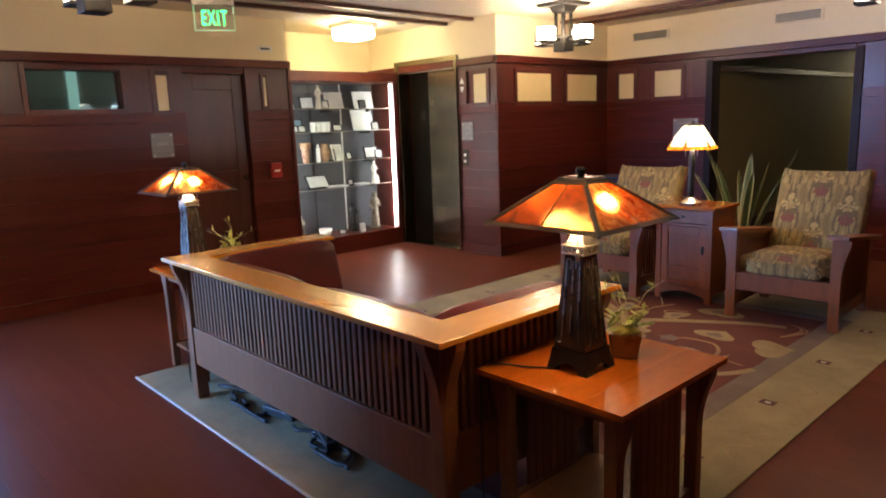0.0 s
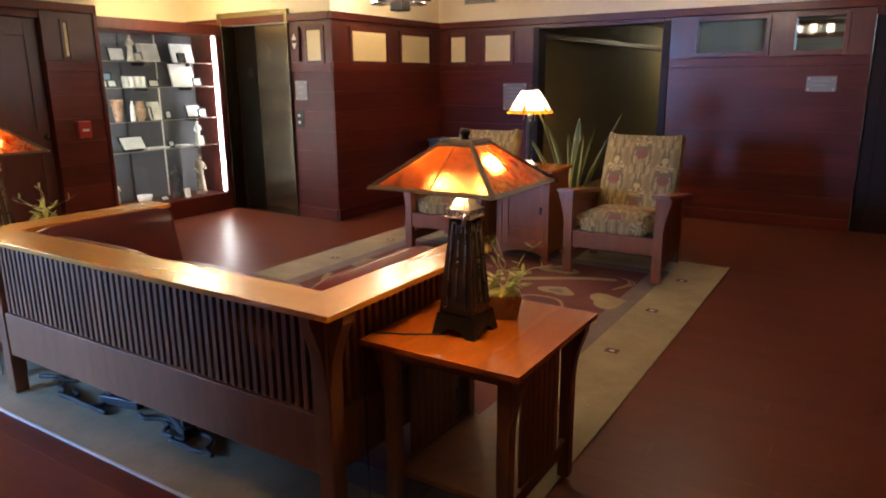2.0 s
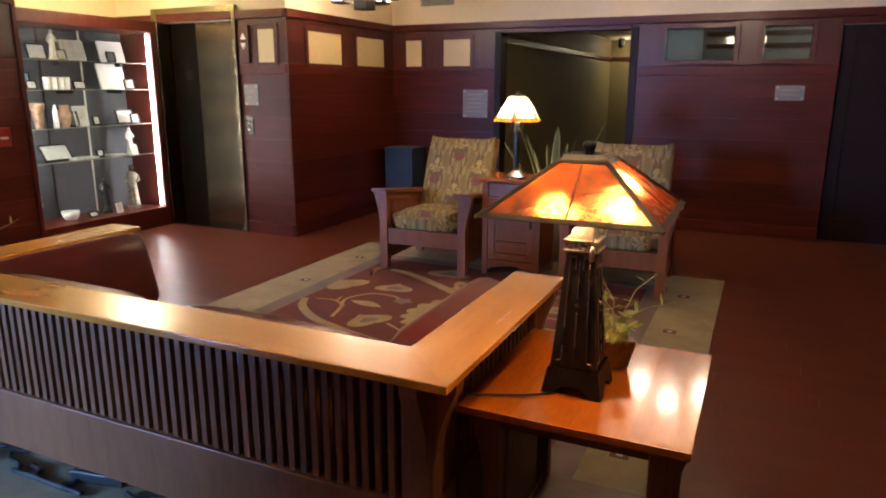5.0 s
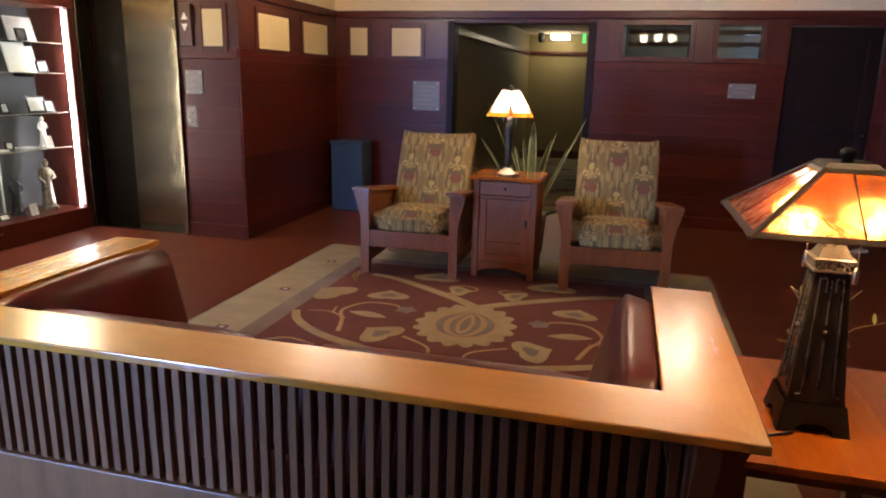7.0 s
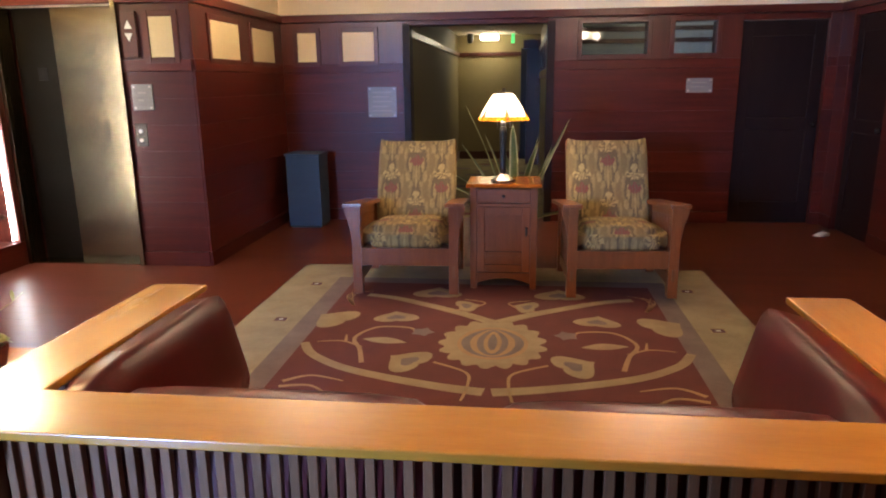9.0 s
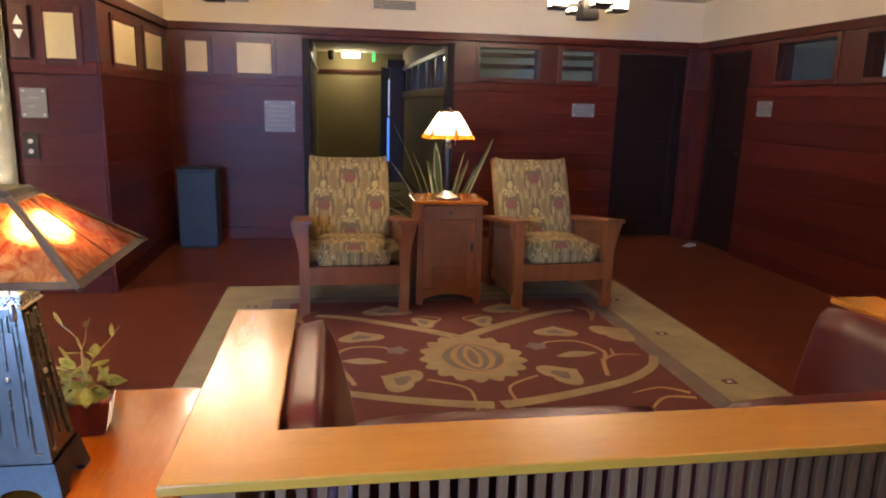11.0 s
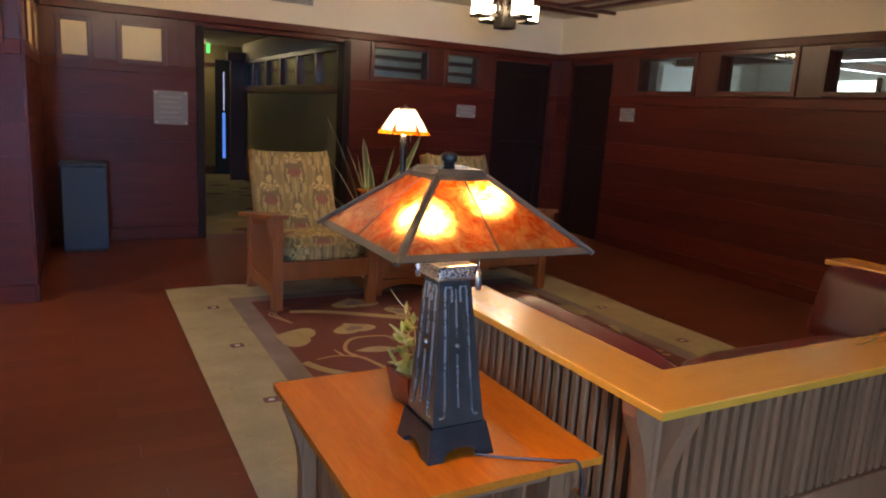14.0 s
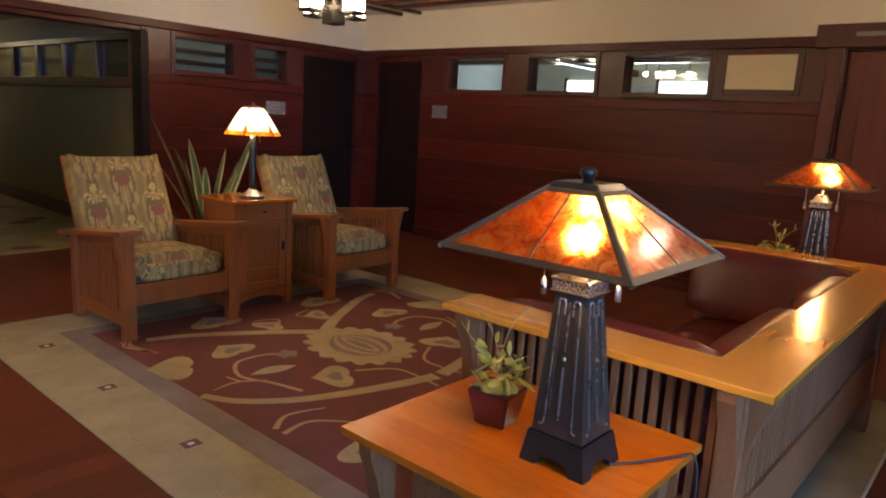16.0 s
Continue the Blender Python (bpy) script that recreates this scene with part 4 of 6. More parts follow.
def settle():
    t = thing("settle", "large oak spindle settle with broad ledge and oxblood cushions", "sofa")
    hw, dp, zt, lw, ov = 1.105, 0.985, 0.80, 0.185, 0.07
    # mitred ledges
    for pts, mat in (([(-hw, 0), (hw, 0), (hw - lw, lw), (-hw + lw, lw)], OAK), ([(-hw, 0.0), (-hw + lw, lw), (-hw + lw, dp), (-hw, dp)], OAK_Y), ([(hw, 0.0), (hw, dp), (hw - lw, dp), (hw - lw, lw)], OAK_Y)):
        bm = bmesh.new()
        prism(bm, pts, zt - 0.022, zt)
        edges = [e for e in bm.edges if abs(e.verts[0].co.z - e.verts[1].co.z) < 1e-4 and min(abs(e.verts[0].co.x - e.verts[1].co.x), abs(e.verts[0].co.y - e.verts[1].co.y)) < 1e-4]
        bmesh.ops.bevel(bm, geom=edges, offset=0.004, segments=3, affect="EDGES", profile=0.5)
        part("ledge", bm, mat, t, "honey-coloured polished oak ledge")
    ix = hw - ov
    for sx in (-1, 1):
        for y in (ov, dp - 0.10):
            part("leg", bm_box(sx * ix - (0.065 if sx > 0 else 0), sx * ix + (0 if sx > 0 else 0.065), y, y + 0.065, 0.012, zt - 0.022, bevel=0.005), OAK_DARK, t)
            corbel(t, sx * ix, y + 0.033, 0 if sx > 0 else 180, zt - 0.022, OAK_DARK, 0.06)
        corbel(t, sx * (ix - 0.033), ov, -90, zt - 0.022, OAK_DARK, 0.06)
    # rails
    part("top_rail", bm_box(-ix + 0.065, ix - 0.065, ov + 0.012, ov + 0.05, 0.748, zt - 0.022, bevel=0.003), OAK_DARK, t)
    part("lower_rail", bm_box(-ix + 0.065, ix - 0.065, ov + 0.008, ov + 0.045, 0.21, 0.42, bevel=0.004), OAK_DARK, t)
    for sx in (-1, 1):
        xa = sx * (ix - 0.035)
        part("top_rail", bm_box(xa - 0.018, xa + 0.018, ov + 0.065, dp - 0.10, 0.748, zt - 0.022, bevel=0.003), OAK_DARK, t)
        part("lower_rail", bm_box(xa - 0.018, xa + 0.018, ov + 0.065, dp - 0.10, 0.21, 0.42, bevel=0.004), OAK_DARK, t)
    part("front_rail", bm_box(-ix + 0.065, ix - 0.065, dp - 0.09, dp - 0.055, 0.16, 0.32, bevel=0.004), OAK_DARK, t)
    # spindles share one mesh
    me = mesh_of("spindle", bm_box(-0.0103, 0.0103, -0.009, 0.009, 0.42, 0.748, bevel=0.002), OAK_DARK)
    n = 50
    for k in range(n):
        ob = new("spindle", me)
        ob.parent = t
        ob.location = (-ix + 0.065 + (2 * ix - 0.13) * (k + 0.5) / n, ov + 0.03, 0)
    n = 19
    for sx in (-1, 1):
        for k in range(n):
            ob = new("spindle", me)
            ob.parent = t
            ob.matrix_basis = pose(sx * (ix - 0.035), ov + 0.065 + (dp - 0.165 - ov) * (k + 0.5) / n, 0, 0, 0, 90)
    # upholstery
    inner = ix - 0.07
    part("seat_board", bm_box(-inner, inner, ov + 0.06, dp - 0.09, 0.24, 0.29), OAK_DARK, t)
    for k in range(3):
        bm = cushion_mesh(2 * inner / 3 - 0.006, 0.80 - ov, 0.15, 0.018)
        bm.transform(pose(-inner + 2 * inner * (k + 0.5) / 3, ov + 0.06 + (0.80 - ov) / 2, 0.29))
        part("seat_cushion", bm, LEATHER, t, "oxblood leather seat cushion", True)
    for k in range(2):
        bm = cushion_mesh(inner - 0.13, 0.31, 0.12, 0.02)
        bm.transform(pose(-inner / 2 + inner * k + (0.055 if k == 0 else -0.055), ov + 0.19, 0.455, 84, 0, 0) @ pose(0, 0.155, 0))
        part("back_cushion", bm, LEATHER, t, "oxblood leather back cushion", True)
    for sx in (-1, 1):
        bm = cushion_mesh(0.72, 0.345, 0.11, 0.009, 8, 0.012)
        bm.transform(pose(sx * (inner - 0.115), ov + 0.13 + 0.36, 0.445, 0, 0, -90 * sx) @ pose(0, 0, 0, 76, 0, 0) @ pose(0, 0.1725, 0))
        part("arm_cushion", bm, LEATHER, t, "oxblood leather arm bolster", True)
    return t


place(settle(), 0.0625, 0.0)


# ---- end tables ----
def end_table():
    """Centred on the origin, 0.57 by 0.63, 0.63 high."""
    t = thing("end_table", "square cherry end table with slatted sides", "table", "end tables")
    hx, hy, h = 0.285, 0.32, 0.63
    for k in range(4):
        part("top_board", bm_box(-hx + hx * k / 2, -hx + hx * (k + 1) / 2, -hy, hy, h - 0.019, h, bevel=0.0004), TABLE_TOP, t, "polished orange cherry board")
    lx, ly = hx - 0.075, hy - 0.075
    for sx in (-1, 1):
        for sy in (-1, 1):
            part("leg", bm_box(sx * lx - 0.022, sx * lx + 0.022, sy * ly - 0.022, sy * ly + 0.022, 0.002, h - 0.019, bevel=0.004), OAK_DARK, t)
            corbel(t, sx * (lx + 0.022), sy * ly, 0 if sx > 0 else 180, h - 0.019, OAK_DARK, 0.045, 0.22, 0.04)
    for s in (-1, 1):
        part("apron", bm_box(-lx + 0.022, lx - 0.022, s * ly - 0.01, s * ly + 0.01, h - 0.075, h - 0.019, bevel=0.003), OAK_DARK, t)
        part("apron", bm_box(s * lx - 0.01, s * lx + 0.01, -ly + 0.022, ly - 0.022, h - 0.06, h - 0.019, bevel=0.003), OAK_DARK, t)
        part("stretcher", bm_box(s * lx - 0.012, s * lx + 0.012, -ly + 0.022, ly - 0.022, 0.11, 0.16, bevel=0.003), OAK_DARK, t)
        for k in range(7):
            y = -0.126 + 0.042 * k
            part("slat", bm_box(s * lx - 0.006, s * lx + 0.006, y - 0.0195, y + 0.0195, 0.16, h - 0.06, bevel=0.002), OAK_DARK, t)
    part("shelf", bm_box(-lx + 0.012, lx - 0.012, -ly + 0.002, ly - 0.002, 0.13, 0.15, bevel=0.003), OAK_DARK, t)
    return t


et = end_table()
place(et, 1.38, 0.545, 0.012)
copy_thing(et, pose(-1.345, 0.455, 0.012))


# ---- mica lamps ----
BULB = glowing("bulb_glow", (1.0, 0.62, 0.28), 150.0)


def mica_lamp(lean=(0.0, 0.0), drop=0.0, wide=1.0, label="lit craftsman table lamp with amber mica shade"):
    t = thing("table_lamp", label, "lamp", "mica table lamps")
    # foot with an arch in each side
    hb, hb1, zf = 0.080, 0.067, 0.072
    bm = bmesh.new()
    for k in range(4):
        m = pose(0, 0, 0, 0, 0, 90 * k)
        arch = [(-hb, 0), (-0.045, 0)] + [(0.045 * -math.cos(a), 0.026 * math.sin(a)) for a in (math.pi * j / 8 for j in range(1, 8))] + [(0.045, 0), (hb, 0), (hb1, zf), (-hb1, zf)]
        outer = [bm.verts.new(m @ Vector((x, -hb + (hb - hb1) * z / zf, z))) for x, z in arch]
        inner_v = [bm.verts.new(m @ Vector((x * 0.9, -hb + 0.014 + (hb - hb1) * z / zf, z))) for x, z in arch]
        bm.faces.new(outer)
        bm.faces.new(inner_v[::-1])
        for j in range(len(arch)):
            i2 = (j + 1) % len(arch)
            bm.faces.new((outer[j], outer[i2], inner_v[i2], inner_v[j]))
    box(bm, -hb1, hb1, -hb1, hb1, zf - 0.012, zf)
    part("foot", bm, BLACK_IRON, t, "hammered black foot")
    part("body", frustum(bmesh.new(), 0.062, 0.062, zf, 0.036, 0.036, 0.385), LAMP_BODY, t, "tapered bronze body")
    for k in range(4):
        m = pose(0, 0, 0, 0, 0, 90 * k)

        def on_face(u, z, proud=0.001):
            w = 0.062 + (0.036 - 0.062) * (z - zf) / (0.385 - zf)
            return m @ Vector((u * w, -w - proud, z))

        # two hooked ribs and a beaded line down the middle of each side
        for side in (-1, 1):
            bm = bmesh.new()
            tube(bm, [on_face(side * u, z) for u, z in ((0.26, 0.338), (0.25, 0.362), (0.30, 0.370), (0.62, 0.370), (0.66, 0.362), (0.60, 0.25), (0.56, 0.12), (0.57, 0.098), (0.62, 0.092), (0.76, 0.091))], 0.0024, 6)
            part("rib", bm, RIB, t)
            bm = bmesh.new()
            tube(bm, [on_face(side * u, z) for u, z in ((0.44, 0.352), (0.46, 0.25), (0.42, 0.13))], 0.0014, 6)
            part("rib", bm, LAMP_BODY, t)
        for z0, z1, r in ((0.262, 0.366, 0.0020), (0.110, 0.226, 0.0026)):
            bm = bmesh.new()
            tube(bm, [on_face(0, z0), on_face(0, z0 + 0.02), on_face(0, z1 - 0.02), on_face(0, z1)], r, 6)
            part("rib", bm, RIB, t)
        bm = bmesh.new()
        bmesh.ops.create_uvsphere(bm, u_segments=8, v_segments=6, radius=0.006, matrix=Matrix.Translation(on_face(0, 0.244, 0.0)))
        part("stud", bm, RIB, t, "", True)
    part("collar", bm_box(-0.043, 0.043, -0.043, 0.043, 0.388, 0.411, bevel=0.002), COLLAR, t, "pierced pewter collar")
    for cz in (0.385, 0.411):
        part("collar_rim", bm_box(-0.046, 0.046, -0.046, 0.046, cz, cz + 0.005, bevel=0.0015), PEWTER, t)
    part("neck", frustum(bmesh.new(), 0.036, 0.036, 0.416, 0.02, 0.02, 0.45), PEWTER, t, "shiny pewter neck")
    bm = bmesh.new()
    lathe(bm, [(0.007, 0.45), (0.007, 0.63 - drop)], 8)
    part("rod", bm, PEWTER, t)
    # shade: four sides of two mica sheets each, framed with bronze strip
    z0, z1, h0, h1 = 0.488 - drop, 0.622 - drop, 0.22 * wide, 0.055
    for k in range(4):
        m = pose(0, 0, 0, 0, 0, 90 * k)
        for a0, a1 in ((-1, 0), (0, 1)):
            bm = bmesh.new()
            bm.faces.new([bm.verts.new(m @ Vector(p)) for p in ((a0 * h0, -h0, z0), (a1 * h0, -h0, z0), (a1 * h1, -h1, z1), (a0 * h1, -h1, z1))])
            part("mica_sheet", bm, LAMP_MICA, t, "glowing amber mica sheet")
        for foot, head, r in (((0, -h0, z0), (0, -h1, z1), 0.0022), ((-h0, -h0, z0), (-h1, -h1, z1), 0.006)):
            bm = bmesh.new()
            tube(bm, [m @ Vector(foot), m @ Vector(head)], r, 6)
            part("shade_strip", bm, BRASS, t, "aged bronze shade strip")
        out = Vector((0, -(z1 - z0), h0 - h1)).normalized() * 0.003
        out.z = abs(out.z)
        strip = 0.011

        def on(u, f):
            # u across the side from -1 to 1, f up the slope
            w = h0 + (h1 - h0) * f
            return Vector((u * w, -w, z0 + (z1 - z0) * f))

        bands = ([on(-1, 0), on(1, 0), on(1, 0.075), on(-1, 0.075)], [on(-1, 0.93), on(1, 0.93), on(1, 1), on(-1, 1)],
                 [on(-1, 0), on(-1, 0) + Vector((strip, 0, 0)), on(-1, 1) + Vector((strip, 0, 0)), on(-1, 1)],
                 [on(1, 0) - Vector((strip, 0, 0)), on(1, 0), on(1, 1), on(1, 1) - Vector((strip, 0, 0))])
        for quad in bands:
            bm = bmesh.new()
            low = [bm.verts.new(m @ p) for p in quad]
            top = [bm.verts.new(m @ (p + out)) for p in quad]
            bm.faces.new(low[::-1])
            bm.faces.new(top)
            for j in range(4):
                bm.faces.new((low[j], low[(j + 1) % 4], top[(j + 1) % 4], top[j]))
            part("shade_band", bm, BRASS, t, "flat bronze band along the shade")
    part("cap", frustum(bmesh.new(), 0.06, 0.06, z1, 0.05, 0.05, z1 + 0.012), LAMP_BODY, t)
    bm = bmesh.new()
    lathe(bm, [(0.012, z1 + 0.012), (0.012, z1 + 0.022), (0.017, z1 + 0.026), (0.017, z1 + 0.036), (0.009, z1 + 0.042)], 14)
    part("finial", bm, BLACK_IRON, t, "", True)
    for sx in (-1, 1):
        bm = bmesh.new()
        tube(bm, [(0.0, 0, 0.50 - drop), (0.06, 0.003, 0.53 - drop) if sx > 0 else (-0.058, -0.038, 0.508 - drop)], 0.006)
        part("socket_arm", bm, LAMP_BODY, t)
        bm = bmesh.new()
        tube(bm, [(sx * 0.036, -sx * 0.068, 0.51), (sx * 0.036, -sx * 0.068, 0.406)], 0.0016)
        ch = part("pull_chain", bm, PEWTER, t)
        bm = bmesh.new()
        lathe(bm, [(0.005, 0.370), (0.0065, 0.373), (0.0065, 0.398), (0.003, 0.408)], 10, sx * 0.036, -sx * 0.068)
        part("pull_weight", bm, PEWTER, ch, "", True)
        bm = bmesh.new()
        bmesh.ops.create_uvsphere(bm, u_segments=12, v_segments=8, radius=0.029, matrix=Matrix.Translation((0.080, 0.005, 0.540 - drop) if sx > 0 else (-0.078, -0.052, 0.518 - drop)))
        part("bulb", bm, BULB, t, "lit frosted bulb", True)
    # a lamp that stands a little crooked
    askew = Matrix(((1, 0, lean[0], 0), (0, 1, lean[1], 0), (0, 0, 1, 0), (0, 0, 0, 1)))
    for piece in t.children_recursive:
        piece.data.transform(askew)
    return t


place(mica_lamp(), 1.345, 0.475, 0.642)
place(mica_lamp((-0.044, 0.006), 0.020, 0.965, "lit crooked craftsman table lamp with amber mica shade"), -1.362, 0.318, 0.642)


def cord(name, pts, label, r=0.0028):
    bm = bmesh.new()
    tube(bm, smooth_path(pts, 8), r, 6)
    return tagged(new(name, mesh_of(name, bm, CORD, True)), label, "cord")


cord("lamp_cord", [(-1.33, 0.24, 0.647), (-1.27, 0.20, 0.647), (-1.17, 0.145, 0.647), (-1.135, 0.125, 0.641), (-1.125, 0.115, 0.55), (-1.13, 0.12, 0.3), (-1.15, 0.13, 0.03)], "dark lamp cord trailing over the table edge")
cord("lamp_cord", [(1.30, 0.39, 0.647), (1.22, 0.34, 0.647), (1.13, 0.30, 0.647), (1.09, 0.27, 0.641), (1.083, 0.26, 0.5), (1.085, 0.26, 0.03)], "dark lamp cord trailing over the table edge")


# ---- potted succulents on the end tables ----
def leaf_mesh(length, width, bend=0.2, fold=0.15, thick=0.0015):
    bm = bmesh.new()
    rows = []
    for k in range(7):
        a = k / 6
        w = width * math.sin(math.pi * min(1, a * 0.93 + 0.05)) ** 0.8
        z = length * a
        off = bend * length * a * a
        rows.append([bm.verts.new((-w / 2, off + fold * w, z)), bm.verts.new((0, off, z)), bm.verts.new((w / 2, off + fold * w, z))])
    for r0, r1 in zip(rows, rows[1:]):
        for j in range(2):
            bm.faces.new((r0[j], r0[j + 1], r1[j + 1], r1[j]))
    bmesh.ops.solidify(bm, geom=bm.faces[:], thickness=thick)
    return bm


def small_plant(seed, pot, word):
    random.seed(seed)
    t = thing("potted_plant", f"small leafy plant with dry twigs in {word} pot", "plant", "small potted plants")
    bm = bmesh.new()
    frustum(bm, 0.040, 0.040, 0.0, 0.056, 0.056, 0.088)
    bmesh.ops.bevel(bm, geom=bm.edges[:], offset=0.004, segments=2, affect="EDGES")
    part("pot", bm, pot, t, f"square glazed {word} pot")
    bm = bmesh.new()
    bmesh.ops.create_icosphere(bm, subdivisions=3, radius=0.05)
    for v in bm.verts:
        v.co *= 1 + 0.12 * noise.noise(v.co * 60)
        v.co.z = 0.084 + max(v.co.z, -0.2) * 0.35
    part("moss", bm, MOSS, t)
    for k in range(26):
        a, tilt = k * 137.5, random.uniform(15, 125)
        bm = leaf_mesh(random.uniform(0.036, 0.055), random.uniform(0.022, 0.030), random.uniform(0.1, 0.5), 0.2)
        bm.transform(pose(0, 0, 0.095 + random.uniform(0, 0.075), 0, 0, a) @ pose(0, random.uniform(0.012, 0.05), 0, -tilt, random.uniform(-30, 30), 0))
        part("leaf", bm, SMALL_LEAF, t, "", True)
    for k in range(5):
        pts, p, d = [], Vector((random.uniform(-0.015, 0.015), random.uniform(-0.015, 0.015), 0.09)), Vector((random.uniform(-0.5, 0.5), random.uniform(-0.5, 0.5), 1.2))
        for j in range(7):
            pts.append(p.copy())
            p += d.normalized() * 0.037
            d += Vector((random.uniform(-0.7, 0.7), random.uniform(-0.7, 0.7), random.uniform(-0.38, 0.3)))
        bm = bmesh.new()
        tube(bm, smooth_path(pts, 3), 0.0019, 5, 0.5)
        part("twig", bm, TWIG, t, "", True)
        for j in (3, 5):
            bm = leaf_mesh(0.035, 0.012, 0.2)
            bm.transform(Matrix.Translation(pts[j]) @ pose(0, 0, 0, random.uniform(-80, 80), 0, random.uniform(0, 360)))
            part("leaf", bm, SMALL_LEAF, t, "", True)
    return t


place(small_plant(3, POT_RED, "maroon"), -1.33, 0.545, 0.642, 8)
place(small_plant(5, POT_TAN, "golden-brown"), 1.395, 0.665, 0.642, 30)


# ---- armchairs ----
def uv_box(me, w, h, u0=0.0, v0=0.0, axes=(0, 2)):
    layer = me.uv_layers.new(name="weave")
    for loop in me.loops:
        co = me.vertices[loop.vertex_index].co
        # along the leaning back, or over the seat and down its front
        along = co.z * 0.913 + co.y * 0.407 if axes[1] == 2 else co.y + 0.7 * co.z
        layer.data[loop.index].uv = (co[axes[0]] * w + u0, along * h + v0)


def armchair():
    """Front feet at y = 0, centred in x, facing -y."""
    t = thing("armchair", "oak reclining armchair with floral tapestry cushions", "armchair", "armchairs by the cabinet")
    hw, d = 0.335, 0.66
    for sx in (-1, 1):
        bm = bmesh.new()
        frustum(bm, 0.033, 0.03, 0.002, 0.031, 0.028, 0.615, sx * hw, 0.03)
        part("leg", bm, CHAIR_OAK, t)
        corbel(t, sx * (hw + 0.03), 0.03, 0 if sx > 0 else 180, 0.615, CHAIR_OAK, 0.05, 0.30, 0.05)
        part("leg_tenon", bm_box(sx * hw - 0.010, sx * hw + 0.010, -0.004, 0.0, 0.12, 0.20), OAK_DARK, t)
        part("leg", bm_box(sx * hw - 0.03, sx * hw + 0.03, d, d + 0.055, 0.002, 0.535, bevel=0.004), CHAIR_OAK, t)
        bm = bm_box(-0.065, 0.065, -0.05, d + 0.12, -0.014, 0.014, bevel=0.004)
        bm.transform(pose(sx * hw + sx * 0.012, 0, 0.630, -7.0, 0, 0))
        part("armrest", bm, CHAIR_OAK, t, "broad flat oak armrest")
        part("side_rail", bm_box(sx * hw - 0.014, sx * hw + 0.014, 0.06, d, 0.07, 0.15, bevel=0.004), CHAIR_OAK, t)
        bm = bm_box(-0.012, 0.012, 0.06, d, -0.072, -0.016, bevel=0.003)
        bm.transform(pose(sx * hw, 0, 0.630, -7.0, 0, 0))
        part("side_top_rail", bm, CHAIR_OAK, t)
        for k in range(14):
            y = 0.085 + 0.0425 * k
            part("slat", bm_box(sx * hw - 0.006, sx * hw + 0.006, y - 0.0145, y + 0.0145, 0.15, 0.566 - 0.123 * y, bevel=0.002), CHAIR_OAK, t)
    part("front_rail", bm_box(-hw + 0.03, hw - 0.03, 0.015, 0.045, 0.20, 0.325, bevel=0.004), CHAIR_OAK, t)
    part("back_rail", bm_box(-hw + 0.03, hw - 0.03, d + 0.01, d + 0.04, 0.20, 0.30, bevel=0.004), CHAIR_OAK, t)
    part("seat_board", bm_box(-hw + 0.02, hw - 0.02, 0.045, d, 0.27, 0.30), CHAIR_OAK, t)
    bm = cushion_mesh(0.60, 0.60, 0.145, 0.03, 10, 0.05)
    bm.transform(pose(0, 0.01 + 0.31, 0.30, -2, 0, 0))
    seat = part("seat_cushion", bm, TAPESTRY, t, "floral tapestry seat cushion", True)
    uv_box(seat.data, 1.6, 1.75, 0.469, 0.10, (0, 1))
    # tilted back: cushion in front of two posts and four slats
    lean = pose(0, 0.60, 0.36, -24, 0, 0)
    for sx in (-1, 1):
        bm = bm_box(sx * 0.278 - 0.02, sx * 0.278 + 0.02, 0.085, 0.12, -0.06, 0.728, bevel=0.012)
        bm.transform(lean)
        part("back_post", bm, CHAIR_OAK, t)
    for k in range(4):
        bm = bm_box(-0.245, 0.245, 0.098, 0.116, 0.12 + 0.15 * k, 0.19 + 0.15 * k, bevel=0.003)
        bm.transform(lean)
        part("back_slat", bm, CHAIR_OAK, t)
    bm = cushion_mesh(0.59, 0.665, 0.12, 0.012, 10, 0.003)
    for v in bm.verts:
        # the upper corners stand up over the posts
        if v.co.y > 0:
            v.co.y += (v.co.y / 0.3325) ** 3 * (0.034 * abs(v.co.x / 0.295) ** 7 - 0.006)
    bm.transform(lean @ pose(0, 0.09, 0.03, 90, 0, 0) @ pose(0, 0.3175, 0))
    back = part("back_cushion", bm, TAPESTRY, t, "floral tapestry back cushion", True)
    uv_box(back.data, 1.6, 1.75, 0.469, 0.384, (0, 2))
    return t


ac = armchair()
place(ac, -0.605, 3.40, 0.014, 1.5)
copy_thing(ac, pose(0.865, 3.41, 0.014, 0, 0, 2.5))


